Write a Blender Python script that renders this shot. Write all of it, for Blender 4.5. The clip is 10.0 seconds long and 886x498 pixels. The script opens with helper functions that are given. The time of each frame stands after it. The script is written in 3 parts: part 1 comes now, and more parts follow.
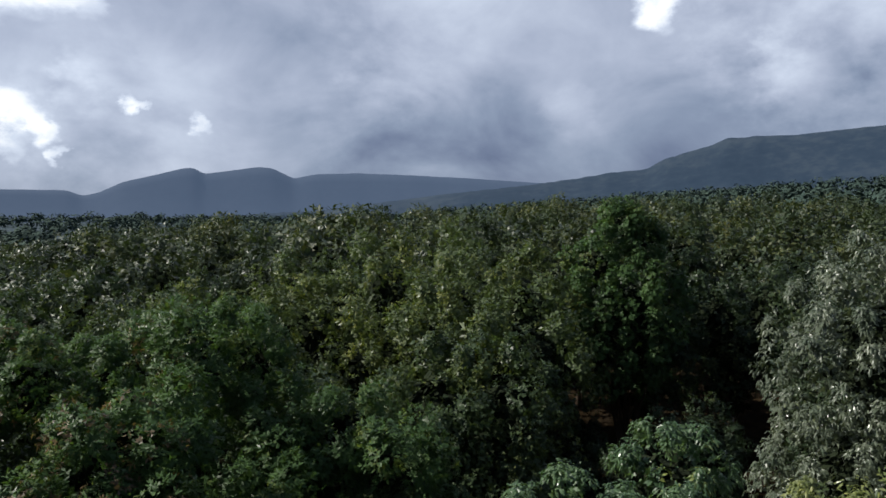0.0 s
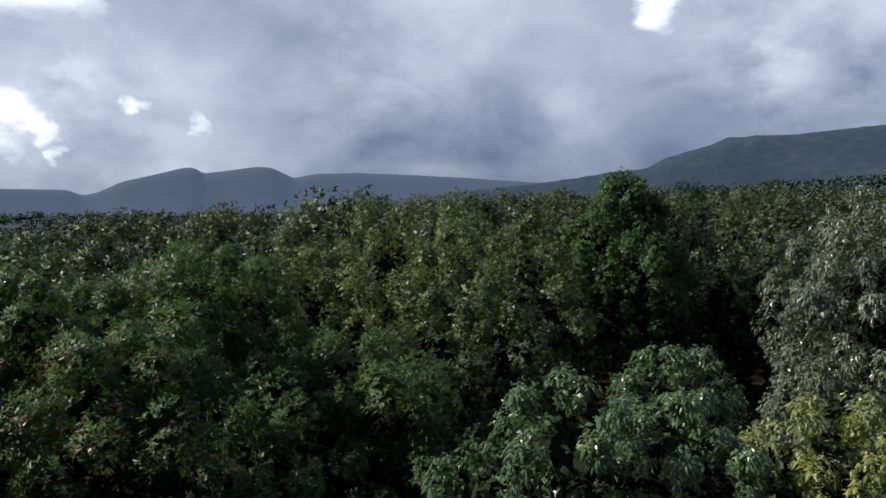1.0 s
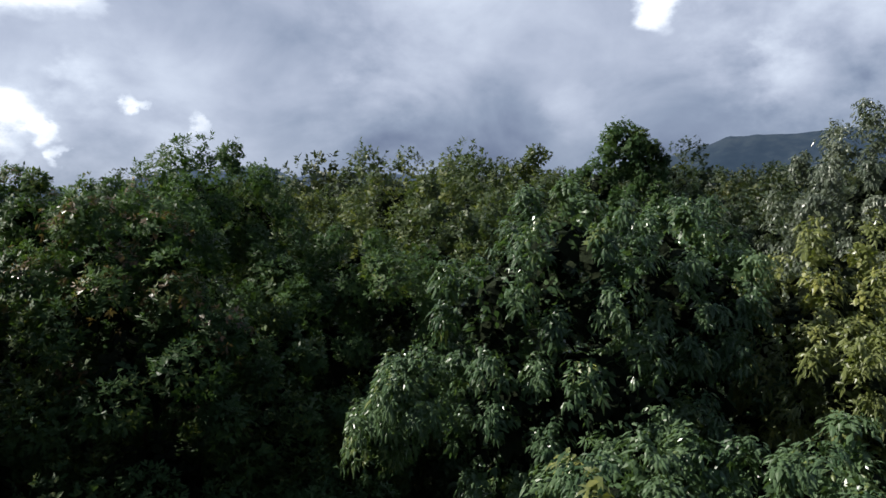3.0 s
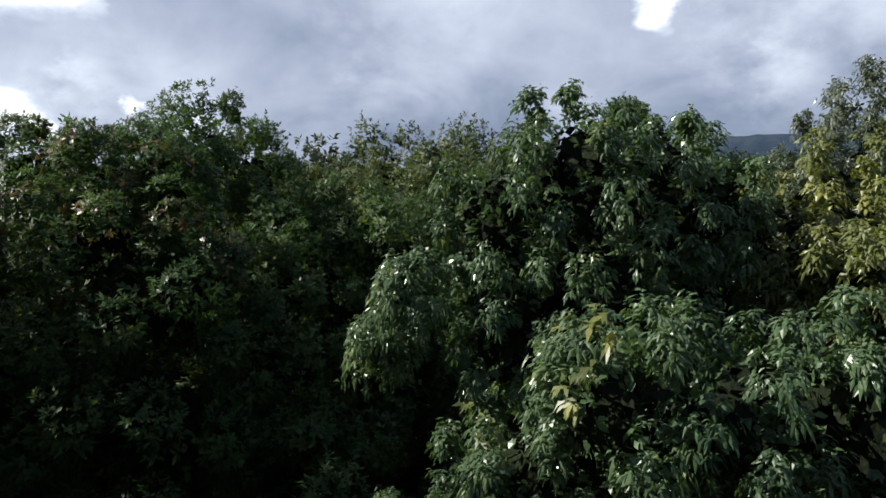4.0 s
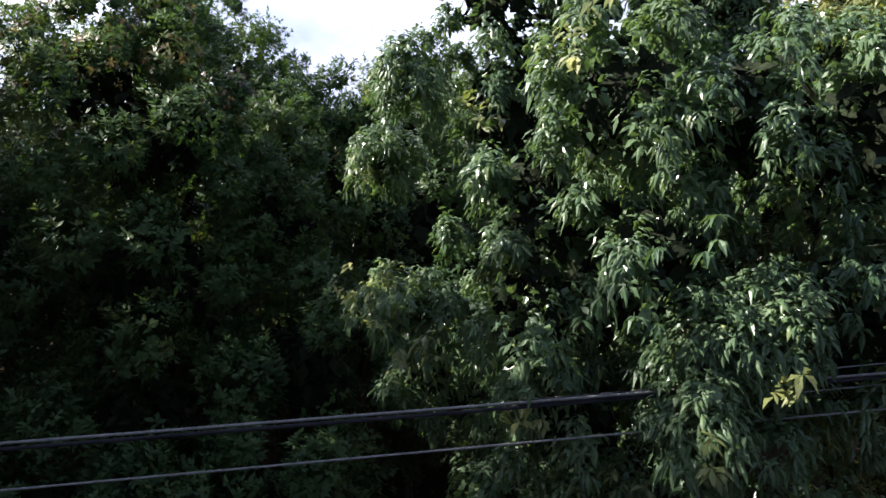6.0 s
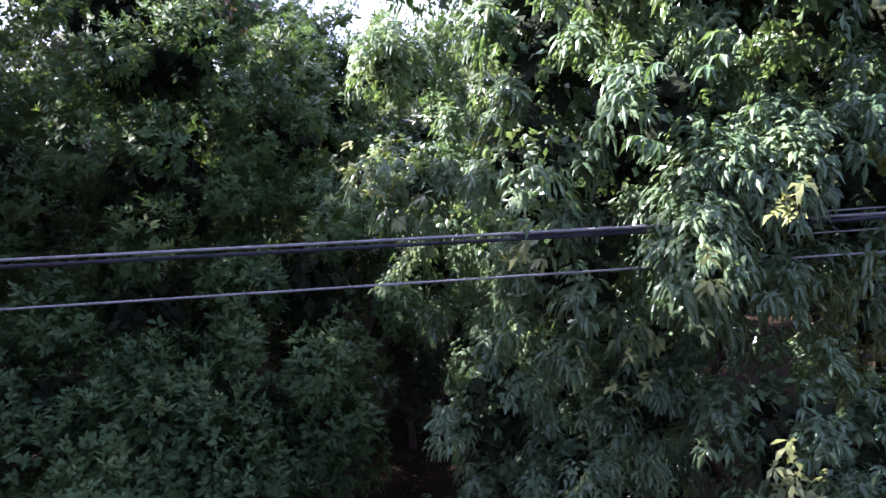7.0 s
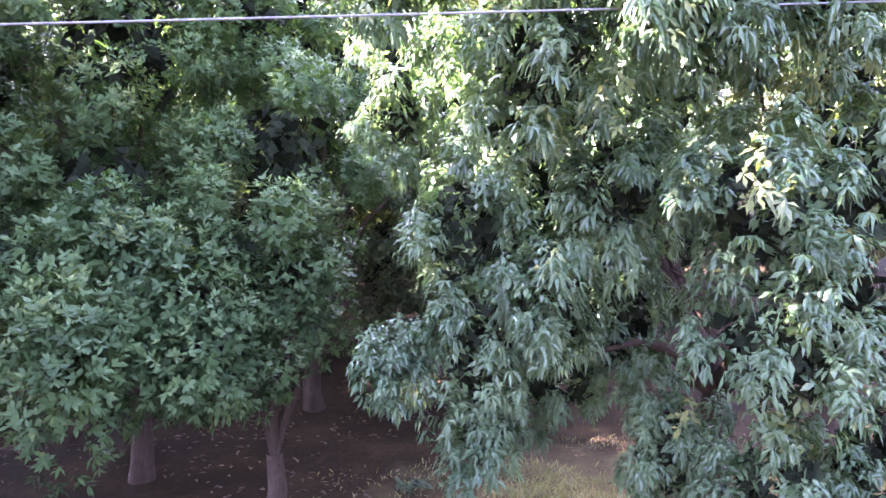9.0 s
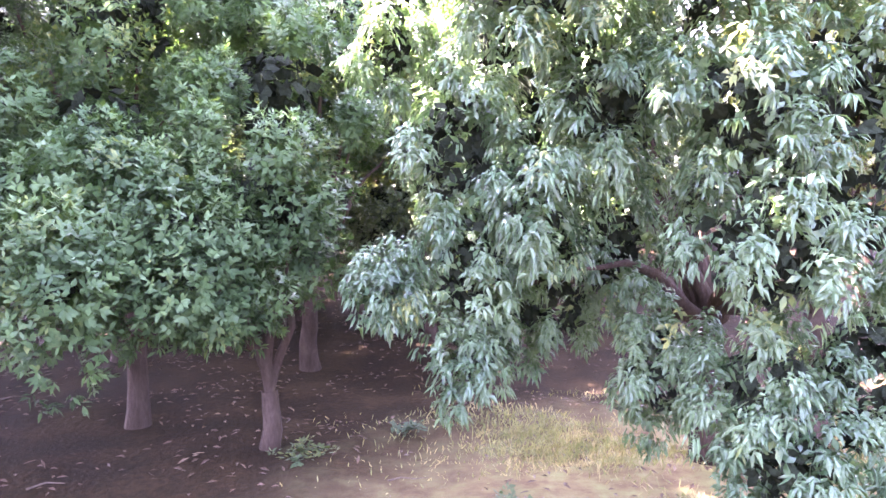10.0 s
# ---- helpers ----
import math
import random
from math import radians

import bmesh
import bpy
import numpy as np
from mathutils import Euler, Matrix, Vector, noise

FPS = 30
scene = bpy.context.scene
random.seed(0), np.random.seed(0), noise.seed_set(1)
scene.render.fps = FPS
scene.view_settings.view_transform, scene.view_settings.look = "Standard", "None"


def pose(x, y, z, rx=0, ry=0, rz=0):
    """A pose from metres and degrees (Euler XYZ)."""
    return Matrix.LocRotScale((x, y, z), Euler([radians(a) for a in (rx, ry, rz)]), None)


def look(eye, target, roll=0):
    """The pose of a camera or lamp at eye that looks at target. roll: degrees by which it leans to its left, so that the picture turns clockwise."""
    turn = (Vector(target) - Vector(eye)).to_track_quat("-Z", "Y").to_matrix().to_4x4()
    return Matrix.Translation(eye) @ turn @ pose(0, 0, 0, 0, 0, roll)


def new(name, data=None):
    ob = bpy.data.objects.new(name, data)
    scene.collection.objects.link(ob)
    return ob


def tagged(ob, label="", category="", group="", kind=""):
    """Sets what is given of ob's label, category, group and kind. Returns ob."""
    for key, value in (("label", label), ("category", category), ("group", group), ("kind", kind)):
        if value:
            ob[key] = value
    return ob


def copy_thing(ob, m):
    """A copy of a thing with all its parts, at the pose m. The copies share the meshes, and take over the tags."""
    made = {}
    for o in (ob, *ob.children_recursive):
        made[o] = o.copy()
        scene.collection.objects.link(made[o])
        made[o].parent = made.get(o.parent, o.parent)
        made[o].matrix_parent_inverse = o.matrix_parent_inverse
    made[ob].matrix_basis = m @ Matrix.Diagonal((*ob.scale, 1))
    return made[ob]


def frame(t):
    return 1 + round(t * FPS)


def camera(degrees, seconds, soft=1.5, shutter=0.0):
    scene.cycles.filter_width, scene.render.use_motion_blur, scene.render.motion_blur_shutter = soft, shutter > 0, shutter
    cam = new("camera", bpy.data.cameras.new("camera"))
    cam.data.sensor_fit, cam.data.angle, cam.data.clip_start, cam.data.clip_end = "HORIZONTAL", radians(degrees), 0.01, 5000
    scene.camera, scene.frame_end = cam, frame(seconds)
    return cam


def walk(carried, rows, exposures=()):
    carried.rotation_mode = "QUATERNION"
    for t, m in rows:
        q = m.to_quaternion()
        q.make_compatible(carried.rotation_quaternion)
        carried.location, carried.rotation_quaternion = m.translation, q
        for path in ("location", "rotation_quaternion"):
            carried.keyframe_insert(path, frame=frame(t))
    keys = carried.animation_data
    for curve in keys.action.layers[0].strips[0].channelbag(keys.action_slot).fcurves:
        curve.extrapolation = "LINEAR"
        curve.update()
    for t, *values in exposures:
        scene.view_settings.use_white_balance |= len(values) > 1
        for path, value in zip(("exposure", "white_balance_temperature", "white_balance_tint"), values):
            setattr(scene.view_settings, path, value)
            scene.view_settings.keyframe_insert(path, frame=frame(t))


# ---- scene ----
cam = camera(64.6, 10.0, soft=1.6)
PATH = [
    (0, pose(0.000, 0.000, 12.130, 88.50, -0.00, 0.01)),
    (0.5, pose(-0.017, -0.009, 11.613, 88.50, 0.01, 0.00)),
    (1, pose(-0.037, -0.013, 11.120, 88.49, -0.01, -0.00)),
    (1.5, pose(-0.053, -0.016, 10.647, 88.51, 0.00, -0.00)),
    (2, pose(-0.062, -0.020, 10.160, 88.51, 0.02, 0.00)),
    (2.5, pose(-0.079, -0.026, 9.654, 88.49, 0.01, -0.01)),
    (4, pose(-0.104, -0.014, 8.176, 88.51, -0.05, 0.01)),
    (4.5, pose(-0.115, -0.004, 7.692, 88.50, 0.04, -0.02)),
    (5, pose(-0.128, -0.001, 7.163, 88.51, -0.05, 0.00)),
    (5.5, pose(-0.116, -0.014, 6.630, 88.49, 0.06, 0.00)),
    (7, pose(-0.039, -0.026, 5.079, 87.90, -0.19, 0.81)),
    (7.5, pose(-0.015, -0.018, 4.676, 87.38, -0.14, -1.46)),
    (8, pose(-0.021, -0.013, 4.288, 87.23, -0.08, -1.52)),
    (8.5, pose(-0.037, -0.005, 3.904, 87.06, -0.07, -1.47)),
    (9, pose(-0.033, -0.022, 3.533, 86.96, -0.04, -1.65)),
    (9.5, pose(-0.008, -0.060, 3.182, 86.87, 0.05, -1.70)),
    (10, pose(0.029, -0.110, 2.831, 86.89, 0.11, -1.73)),
]
EXPOSURES = [(0, 0.15, 6300, 8), (2.5, 0.25, 6350, 8), (5.5, 1.0, 6450, 11), (7.0, 3.25, 5800, 37), (8.5, 5.1, 5850, 43), (10.0, 6.75, 6200, 53)]
walk(cam, PATH, EXPOSURES)

# ---- sky and sun ----
SUN_AZIMUTH, SUN_HEIGHT = radians(-87), radians(40)   # measured from straight ahead (y), to the right


def toward(azimuth, height):
    return Vector((math.sin(azimuth) * math.cos(height), math.cos(azimuth) * math.cos(height), math.sin(height)))


def link(tree, a, b):
    tree.links.new(a, b)


def node(tree, kind, **values):
    n = tree.nodes.new(kind)
    for key, value in values.items():
        if key in n.inputs:
            n.inputs[key].default_value = value
    return n


def math_node(tree, operation, a, b=None, c=None, clamp=False):
    n = tree.nodes.new("ShaderNodeMath")
    n.operation, n.use_clamp = operation, clamp
    for i, v in enumerate((a, b, c)):
        if v is None:
            continue
        if isinstance(v, (int, float)):
            n.inputs[i].default_value = v
        else:
            link(tree, v, n.inputs[i])
    return n.outputs[0]


def ramp_node(tree, fac, stops):
    n = tree.nodes.new("ShaderNodeValToRGB")
    while len(n.color_ramp.elements) < len(stops):
        n.color_ramp.elements.new(0.5)
    for e, (p, c) in zip(n.color_ramp.elements, stops):
        e.position, e.color = p, (*c, 1) if len(c) == 3 else c
    link(tree, fac, n.inputs[0])
    return n.outputs[0]


def mix_node(tree, fac, a, b, blend="MIX"):
    n = tree.nodes.new("ShaderNodeMix")
    n.data_type, n.blend_type = "RGBA", blend
    for socket, v in ((n.inputs[0], fac), (n.inputs[6], a), (n.inputs[7], b)):
        if isinstance(v, (int, float)):
            socket.default_value = v
        elif isinstance(v, tuple):
            socket.default_value = (*v, 1)
        else:
            link(tree, v, socket)
    return n.outputs[2]


def make_world():
    world = bpy.data.worlds.new("overcast_sky")
    scene.world = world
    world.use_nodes = True
    t = world.node_tree
    t.nodes.clear()
    out = t.nodes.new("ShaderNodeOutputWorld")
    sky = t.nodes.new("ShaderNodeTexSky")
    sky.sky_type, sky.sun_disc = "NISHITA", False
    sky.sun_elevation, sky.sun_rotation = SUN_HEIGHT, SUN_AZIMUTH
    sky_bg = node(t, "ShaderNodeBackground", Strength=0.10)
    link(t, sky.outputs[0], sky_bg.inputs[0])
    coord = t.nodes.new("ShaderNodeTexCoord").outputs["Generated"]
    sep = t.nodes.new("ShaderNodeSeparateXYZ")
    link(t, coord, sep.inputs[0])
    # two scales of billowing cloud
    squash = t.nodes.new("ShaderNodeMapping")
    squash.inputs["Scale"].default_value = (1.0, 1.0, 1.5)
    squash.inputs["Location"].default_value = (0.4, 0.15, 0.3)
    link(t, coord, squash.inputs[0])
    big = node(t, "ShaderNodeTexNoise", Scale=2.6, Detail=5.0, Roughness=0.48, Distortion=0.25)
    link(t, squash.outputs[0], big.inputs["Vector"])
    fine = node(t, "ShaderNodeTexNoise", Scale=5.5, Detail=6.0, Roughness=0.54, Distortion=0.35)
    link(t, squash.outputs[0], fine.inputs["Vector"])
    warp = t.nodes.new("ShaderNodeVectorMath")
    warp.operation = "MULTIPLY_ADD"
    ragged = node(t, "ShaderNodeTexNoise", Scale=13.0, Detail=6.0, Roughness=0.6)
    link(t, squash.outputs[0], ragged.inputs["Vector"])
    link(t, ragged.outputs["Color"], warp.inputs[0])
    warp.inputs[1].default_value = (0.13, 0.13, 0.06)
    link(t, coord, warp.inputs[2])
    shifted = t.nodes.new("ShaderNodeVectorMath")
    shifted.operation = "SUBTRACT"
    link(t, warp.outputs[0], shifted.inputs[0])
    shifted.inputs[1].default_value = (0.065, 0.065, 0.03)
    there = t.nodes.new("ShaderNodeVectorMath")
    there.operation = "NORMALIZE"
    link(t, shifted.outputs[0], there.inputs[0])
    cover = math_node(t, "ADD", math_node(t, "MULTIPLY", big.outputs[0], 0.55), math_node(t, "MULTIPLY_ADD", fine.outputs[0], 0.46, 0.005))
    # darker towards the horizon ahead
    low = t.nodes.new("ShaderNodeMapRange")
    low.interpolation_type = "SMOOTHSTEP"
    link(t, sep.outputs[2], low.inputs[0])
    low.inputs[1].default_value, low.inputs[2].default_value = 0.02, 0.34
    low.inputs[3].default_value, low.inputs[4].default_value = -0.13, 0.05
    # brighter to the side of the sun
    side = Vector(toward(SUN_AZIMUTH, 0.25))
    dot = t.nodes.new("ShaderNodeVectorMath")
    dot.operation = "DOT_PRODUCT"
    link(t, coord, dot.inputs[0])
    dot.inputs[1].default_value = side
    sunny = math_node(t, "MULTIPLY", dot.outputs["Value"], 0.10)
    # unseen sky overhead and behind, darkened to cut the fill light
    fill_dim = t.nodes.new("ShaderNodeVectorMath")
    fill_dim.operation = "DOT_PRODUCT"
    link(t, coord, fill_dim.inputs[0])
    fill_dim.inputs[1].default_value = Vector((-0.35, 0.80, -0.45)).normalized()
    thick = t.nodes.new("ShaderNodeMapRange")
    thick.interpolation_type = "SMOOTHSTEP"
    link(t, fill_dim.outputs["Value"], thick.inputs[0])
    thick.inputs[1].default_value, thick.inputs[2].default_value = -0.35, 0.35
    thick.inputs[3].default_value, thick.inputs[4].default_value = -0.27, 0.0
    value = math_node(t, "ADD", math_node(t, "ADD", cover, low.outputs[0]), sunny)
    value = math_node(t, "ADD", value, thick.outputs[0])
    # breaks in the cloud, each a soft-edged hole with a ragged rim
    for azimuth, height, size, gain in BREAKS:
        d = t.nodes.new("ShaderNodeVectorMath")
        d.operation = "DOT_PRODUCT"
        link(t, there.outputs[0], d.inputs[0])
        d.inputs[1].default_value = toward(radians(azimuth), radians(height))
        r = t.nodes.new("ShaderNodeMapRange")
        r.interpolation_type = "SMOOTHSTEP"
        link(t, d.outputs["Value"], r.inputs[0])
        r.inputs[1].default_value, r.inputs[2].default_value = math.cos(radians(size * 1.35)), 1.0
        r.inputs[3].default_value, r.inputs[4].default_value = 0.0, gain
        rag = math_node(t, "MULTIPLY", r.outputs[0], math_node(t, "MULTIPLY_ADD", ragged.outputs[0], 3.2, -0.6))
        value = math_node(t, "ADD", value, rag)
    colour = ramp_node(t, value, [(0.22, (0.075, 0.095, 0.15)), (0.32, (0.14, 0.17, 0.27)), (0.43, (0.255, 0.30, 0.41)), (0.57, (0.44, 0.48, 0.60)),
                                  (0.74, (0.66, 0.71, 0.83)), (0.98, (1.1, 1.1, 1.1))])
    cloud_bg = node(t, "ShaderNodeBackground", Strength=0.95)
    link(t, colour, cloud_bg.inputs[0])
    mix = t.nodes.new("ShaderNodeMixShader")
    mix.inputs[0].default_value = 0.93
    link(t, sky_bg.outputs[0], mix.inputs[1])
    link(t, cloud_bg.outputs[0], mix.inputs[2])
    link(t, mix.outputs[0], out.inputs[0])


# azimuth to the right, height above the horizon, size in degrees, gain
BREAKS = [(-31.8, 8.2, 1.5, 0.32), (-29.8, 7.2, 1.2, 0.28), (-31.0, 7.6, 3.2, 0.10), (-32.5, 5.6, 1.0, 0.20), (-28.6, 5.2, 0.6, 0.22), (-24.3, 9.0, 0.85, 0.36), (-19.6, 8.3, 0.85, 0.24), (-31.5, 17.6, 3.0, 0.38), (-27.4, 17.6, 2.2, 0.28),
          (17.2, 17.7, 2.0, 0.38), (28.0, 14.0, 8.0, 0.12), (26.0, 12.0, 2.6, 0.07), (-1.0, 16.0, 7.0, 0.07), (10.5, 9.4, 2.0, 0.05), (-25.0, 6.5, 8.0, 0.09), (-27.0, 10.5, 2.2, 0.10), (-4.0, 7.0, 6.0, 0.05)]
make_world()
sun_data = bpy.data.lights.new("sun", "SUN")
sun_data.energy, sun_data.angle, sun_data.color = 5.0, radians(0.6), (1.0, 0.94, 0.84)
sun = new("sun", sun_data)
sun.matrix_world = look(toward(SUN_AZIMUTH, SUN_HEIGHT) * 60, (0, 0, 0))


# ---- materials ----
def material(name):
    m = bpy.data.materials.new(name)
    m.use_nodes = True
    t = m.node_tree
    return m, t, t.nodes["Principled BSDF"]


def leaf_material(name, dark, light, young, roughness=0.36, young_share=0.62, patch=0.9, clear=0.3, objects=False, trees=False, shine=0.45):
    """Glossy leaves: two greens mixed leaf by leaf, young growth in patches, light shining through."""
    m, t, p = material(name)
    if objects:
        rnd = t.nodes.new("ShaderNodeObjectInfo").outputs["Random"]
    else:
        rnd = t.nodes.new("ShaderNodeNewGeometry").outputs["Random Per Island"]
    place = t.nodes.new("ShaderNodeNewGeometry").outputs["Position"]
    n = node(t, "ShaderNodeTexNoise", Scale=patch, Detail=3.0, Roughness=0.6)
    link(t, place, n.inputs["Vector"])
    broad = node(t, "ShaderNodeTexNoise", Scale=1.4, Detail=2.0, Roughness=0.5)
    link(t, place, broad.inputs["Vector"])
    sway = t.nodes.new("ShaderNodeMapRange")
    link(t, broad.outputs[0], sway.inputs[0])
    sway.inputs[1].default_value, sway.inputs[2].default_value = 0.35, 0.65
    c = mix_node(t, math_node(t, "ADD", math_node(t, "MULTIPLY", rnd, 0.3), math_node(t, "MULTIPLY", sway.outputs[0], 0.7)), dark, light)
    few = math_node(t, "ADD", math_node(t, "MULTIPLY", n.outputs[0], 1.0), math_node(t, "MULTIPLY", rnd, 0.22))
    rise = t.nodes.new("ShaderNodeMapRange")
    link(t, few, rise.inputs[0])
    rise.inputs[1].default_value, rise.inputs[2].default_value = young_share, young_share + 0.14
    c = mix_node(t, rise.outputs[0], c, young)
    vein = node(t, "ShaderNodeTexNoise", Scale=45.0, Detail=2.0)
    link(t, place, vein.inputs["Vector"])
    c = mix_node(t, 0.35, c, ramp_node(t, vein.outputs[0], [(0.3, (0.55, 0.55, 0.55)), (0.7, (1.3, 1.3, 1.2))]), "MULTIPLY")
    if trees:
        tree = t.nodes.new("ShaderNodeObjectInfo").outputs["Random"]
        c = mix_node(t, 1.0, c, ramp_node(t, tree, [(0.0, (0.50, 0.56, 0.60)), (0.35, (0.85, 0.88, 0.88)), (0.7, (1.0, 1.0, 1.0)), (1.0, (1.26, 1.16, 0.90))]), "MULTIPLY")
    link(t, c, p.inputs["Base Color"])
    rough = math_node(t, "ADD", math_node(t, "MULTIPLY", rnd, 0.18), roughness - 0.09)
    link(t, rough, p.inputs["Roughness"])
    p.inputs["Specular IOR Level"].default_value = shine
    thin = t.nodes.new("ShaderNodeBsdfTranslucent")
    link(t, mix_node(t, 1.0, c, (1.5, 1.6, 0.7), "MULTIPLY"), thin.inputs[0])
    mixer = t.nodes.new("ShaderNodeMixShader")
    mixer.inputs[0].default_value = clear
    link(t, p.outputs[0], mixer.inputs[1])
    link(t, thin.outputs[0], mixer.inputs[2])
    link(t, mixer.outputs[0], t.nodes["Material Output"].inputs[0])
    return m


def noisy_material(name, stops, scale, roughness=0.9, bump=0.4, fine=8.0, stretch=(1, 1, 1)):
    """A rough surface with variation at two scales and relief."""
    m, t, p = material(name)
    coord = t.nodes.new("ShaderNodeNewGeometry").outputs["Position"]
    mapping = t.nodes.new("ShaderNodeMapping")
    mapping.inputs["Scale"].default_value = stretch
    link(t, coord, mapping.inputs[0])
    a = node(t, "ShaderNodeTexNoise", Scale=scale, Detail=4.0, Roughness=0.6)
    b = node(t, "ShaderNodeTexNoise", Scale=scale * fine, Detail=5.0, Roughness=0.65)
    for n in (a, b):
        link(t, mapping.outputs[0], n.inputs["Vector"])
    fac = math_node(t, "ADD", math_node(t, "MULTIPLY", a.outputs[0], 0.6), math_node(t, "MULTIPLY", b.outputs[0], 0.4))
    link(t, ramp_node(t, fac, stops), p.inputs["Base Color"])
    p.inputs["Roughness"].default_value = roughness
    bm_node = node(t, "ShaderNodeBump", Strength=bump, Distance=0.03)
    link(t, b.outputs[0], bm_node.inputs["Height"])
    link(t, bm_node.outputs[0], p.inputs["Normal"])
    p.inputs["Specular IOR Level"].default_value = 0.12 if roughness > 0.8 else 0.4
    return m


LEAF_DROOP = leaf_material("drooping_leaf", (0.054, 0.102, 0.052), (0.150, 0.222, 0.112), (0.29, 0.32, 0.09), 0.28, 0.77, 1.3, 0.28, shine=0.36)
LEAF_DROOP_ONE = leaf_material("drooping_leaf_near", (0.054, 0.102, 0.052), (0.150, 0.222, 0.112), (0.29, 0.32, 0.09), 0.28, 0.77, 1.3, 0.28, True, shine=0.36)
LEAF_YELLOW = leaf_material("yellowing_leaf", (0.11, 0.14, 0.05), (0.21, 0.235, 0.08), (0.31, 0.31, 0.085), 0.38, 0.66, 1.0, 0.3)
LEAF_SILVER = leaf_material("silvery_leaf", (0.075, 0.10, 0.068), (0.165, 0.19, 0.135), (0.20, 0.23, 0.11), 0.34, 0.80, 0.8, 0.2)
LEAF_ORCHARD = leaf_material("orchard_leaf", (0.040, 0.063, 0.031), (0.102, 0.140, 0.068), (0.150, 0.172, 0.054), 0.42, 0.68, 0.5, 0.25, trees=True, shine=0.2)
LEAF_NEAR = leaf_material("near_orchard_leaf", (0.034, 0.070, 0.027), (0.092, 0.155, 0.058), (0.150, 0.185, 0.055), 0.44, 0.70, 0.9, 0.25, shine=0.14)
# darker copy of the orchard leaf, painting shade onto the trees by the hollow
LEAF_SHADE = leaf_material("shade_orchard_leaf", (0.022, 0.038, 0.020), (0.060, 0.088, 0.044), (0.10, 0.118, 0.044), 0.42, 0.72, 0.4, 0.2, trees=True, shine=0.2)
LEAF_BRONZE = leaf_material("bronze_young_leaf", (0.10, 0.070, 0.040), (0.19, 0.135, 0.075), (0.24, 0.19, 0.09), 0.34, 0.66, 1.2, 0.25)
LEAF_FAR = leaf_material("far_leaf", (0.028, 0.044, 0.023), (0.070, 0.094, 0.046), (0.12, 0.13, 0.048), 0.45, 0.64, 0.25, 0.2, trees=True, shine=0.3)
BARK = noisy_material("bark", [(0.3, (0.026, 0.018, 0.012)), (0.5, (0.058, 0.040, 0.028)), (0.7, (0.10, 0.073, 0.052))], 6.0, 0.9, 0.8, 6.0, (1, 1, 0.3))
# dark beyond its own tone, standing for the shade inside the crowns
CORE_SHADE = noisy_material("core_shade_leaves", [(0.35, (0.008, 0.012, 0.006)), (0.5, (0.016, 0.022, 0.011)), (0.68, (0.028, 0.036, 0.018))], 3.0, 1.0, 1.0, 5.0)
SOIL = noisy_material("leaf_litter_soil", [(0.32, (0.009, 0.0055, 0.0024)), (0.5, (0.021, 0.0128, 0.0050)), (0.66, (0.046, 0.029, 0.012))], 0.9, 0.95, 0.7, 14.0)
GROUND = SOIL.copy()
GROUND.name = "ground_cover"


def cover_ground(t):
    """Bare soil in the orchard, woods and scrub past it, with haze blue mixed in."""
    p = t.nodes["Principled BSDF"]
    soil = p.inputs["Base Color"].links[0].from_socket
    place = t.nodes.new("ShaderNodeNewGeometry").outputs["Position"]
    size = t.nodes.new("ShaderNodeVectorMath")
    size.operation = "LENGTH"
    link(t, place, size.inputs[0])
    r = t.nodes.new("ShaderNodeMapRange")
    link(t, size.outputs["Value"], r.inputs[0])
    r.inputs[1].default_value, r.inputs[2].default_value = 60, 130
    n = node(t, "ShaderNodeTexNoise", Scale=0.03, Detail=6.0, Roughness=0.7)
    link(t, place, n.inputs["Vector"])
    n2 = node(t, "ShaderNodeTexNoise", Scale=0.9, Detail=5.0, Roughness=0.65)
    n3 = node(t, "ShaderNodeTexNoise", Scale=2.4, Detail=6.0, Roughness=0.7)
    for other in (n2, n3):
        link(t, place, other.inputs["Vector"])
    # far woods coloured blue for the haze of the air
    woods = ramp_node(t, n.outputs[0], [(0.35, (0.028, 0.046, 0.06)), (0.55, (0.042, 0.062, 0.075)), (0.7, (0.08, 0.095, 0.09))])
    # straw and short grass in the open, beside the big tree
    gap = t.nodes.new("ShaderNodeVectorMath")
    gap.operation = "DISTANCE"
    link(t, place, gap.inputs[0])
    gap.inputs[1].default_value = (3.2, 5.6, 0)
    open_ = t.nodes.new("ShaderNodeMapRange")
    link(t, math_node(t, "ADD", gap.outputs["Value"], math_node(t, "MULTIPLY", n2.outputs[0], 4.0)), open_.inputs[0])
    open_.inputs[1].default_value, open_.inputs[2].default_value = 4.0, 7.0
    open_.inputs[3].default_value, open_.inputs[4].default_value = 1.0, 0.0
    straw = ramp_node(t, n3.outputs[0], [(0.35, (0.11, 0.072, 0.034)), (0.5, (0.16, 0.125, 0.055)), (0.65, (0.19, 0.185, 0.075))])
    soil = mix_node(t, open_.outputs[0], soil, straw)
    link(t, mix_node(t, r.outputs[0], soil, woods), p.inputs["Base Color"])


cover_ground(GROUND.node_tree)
GRASS = leaf_material("grass_blade", (0.12, 0.13, 0.045), (0.23, 0.22, 0.09), (0.32, 0.25, 0.13), 0.5, 0.6, 1.2, 0.3)
LITTER = leaf_material("fallen_leaf", (0.05, 0.028, 0.015), (0.11, 0.066, 0.038), (0.19, 0.135, 0.08), 0.6, 0.7, 2.0, 0.1)
DRY_WOOD = noisy_material("dry_wood", [(0.35, (0.06, 0.045, 0.03)), (0.65, (0.13, 0.10, 0.07))], 14.0, 0.85, 0.4, 5.0)
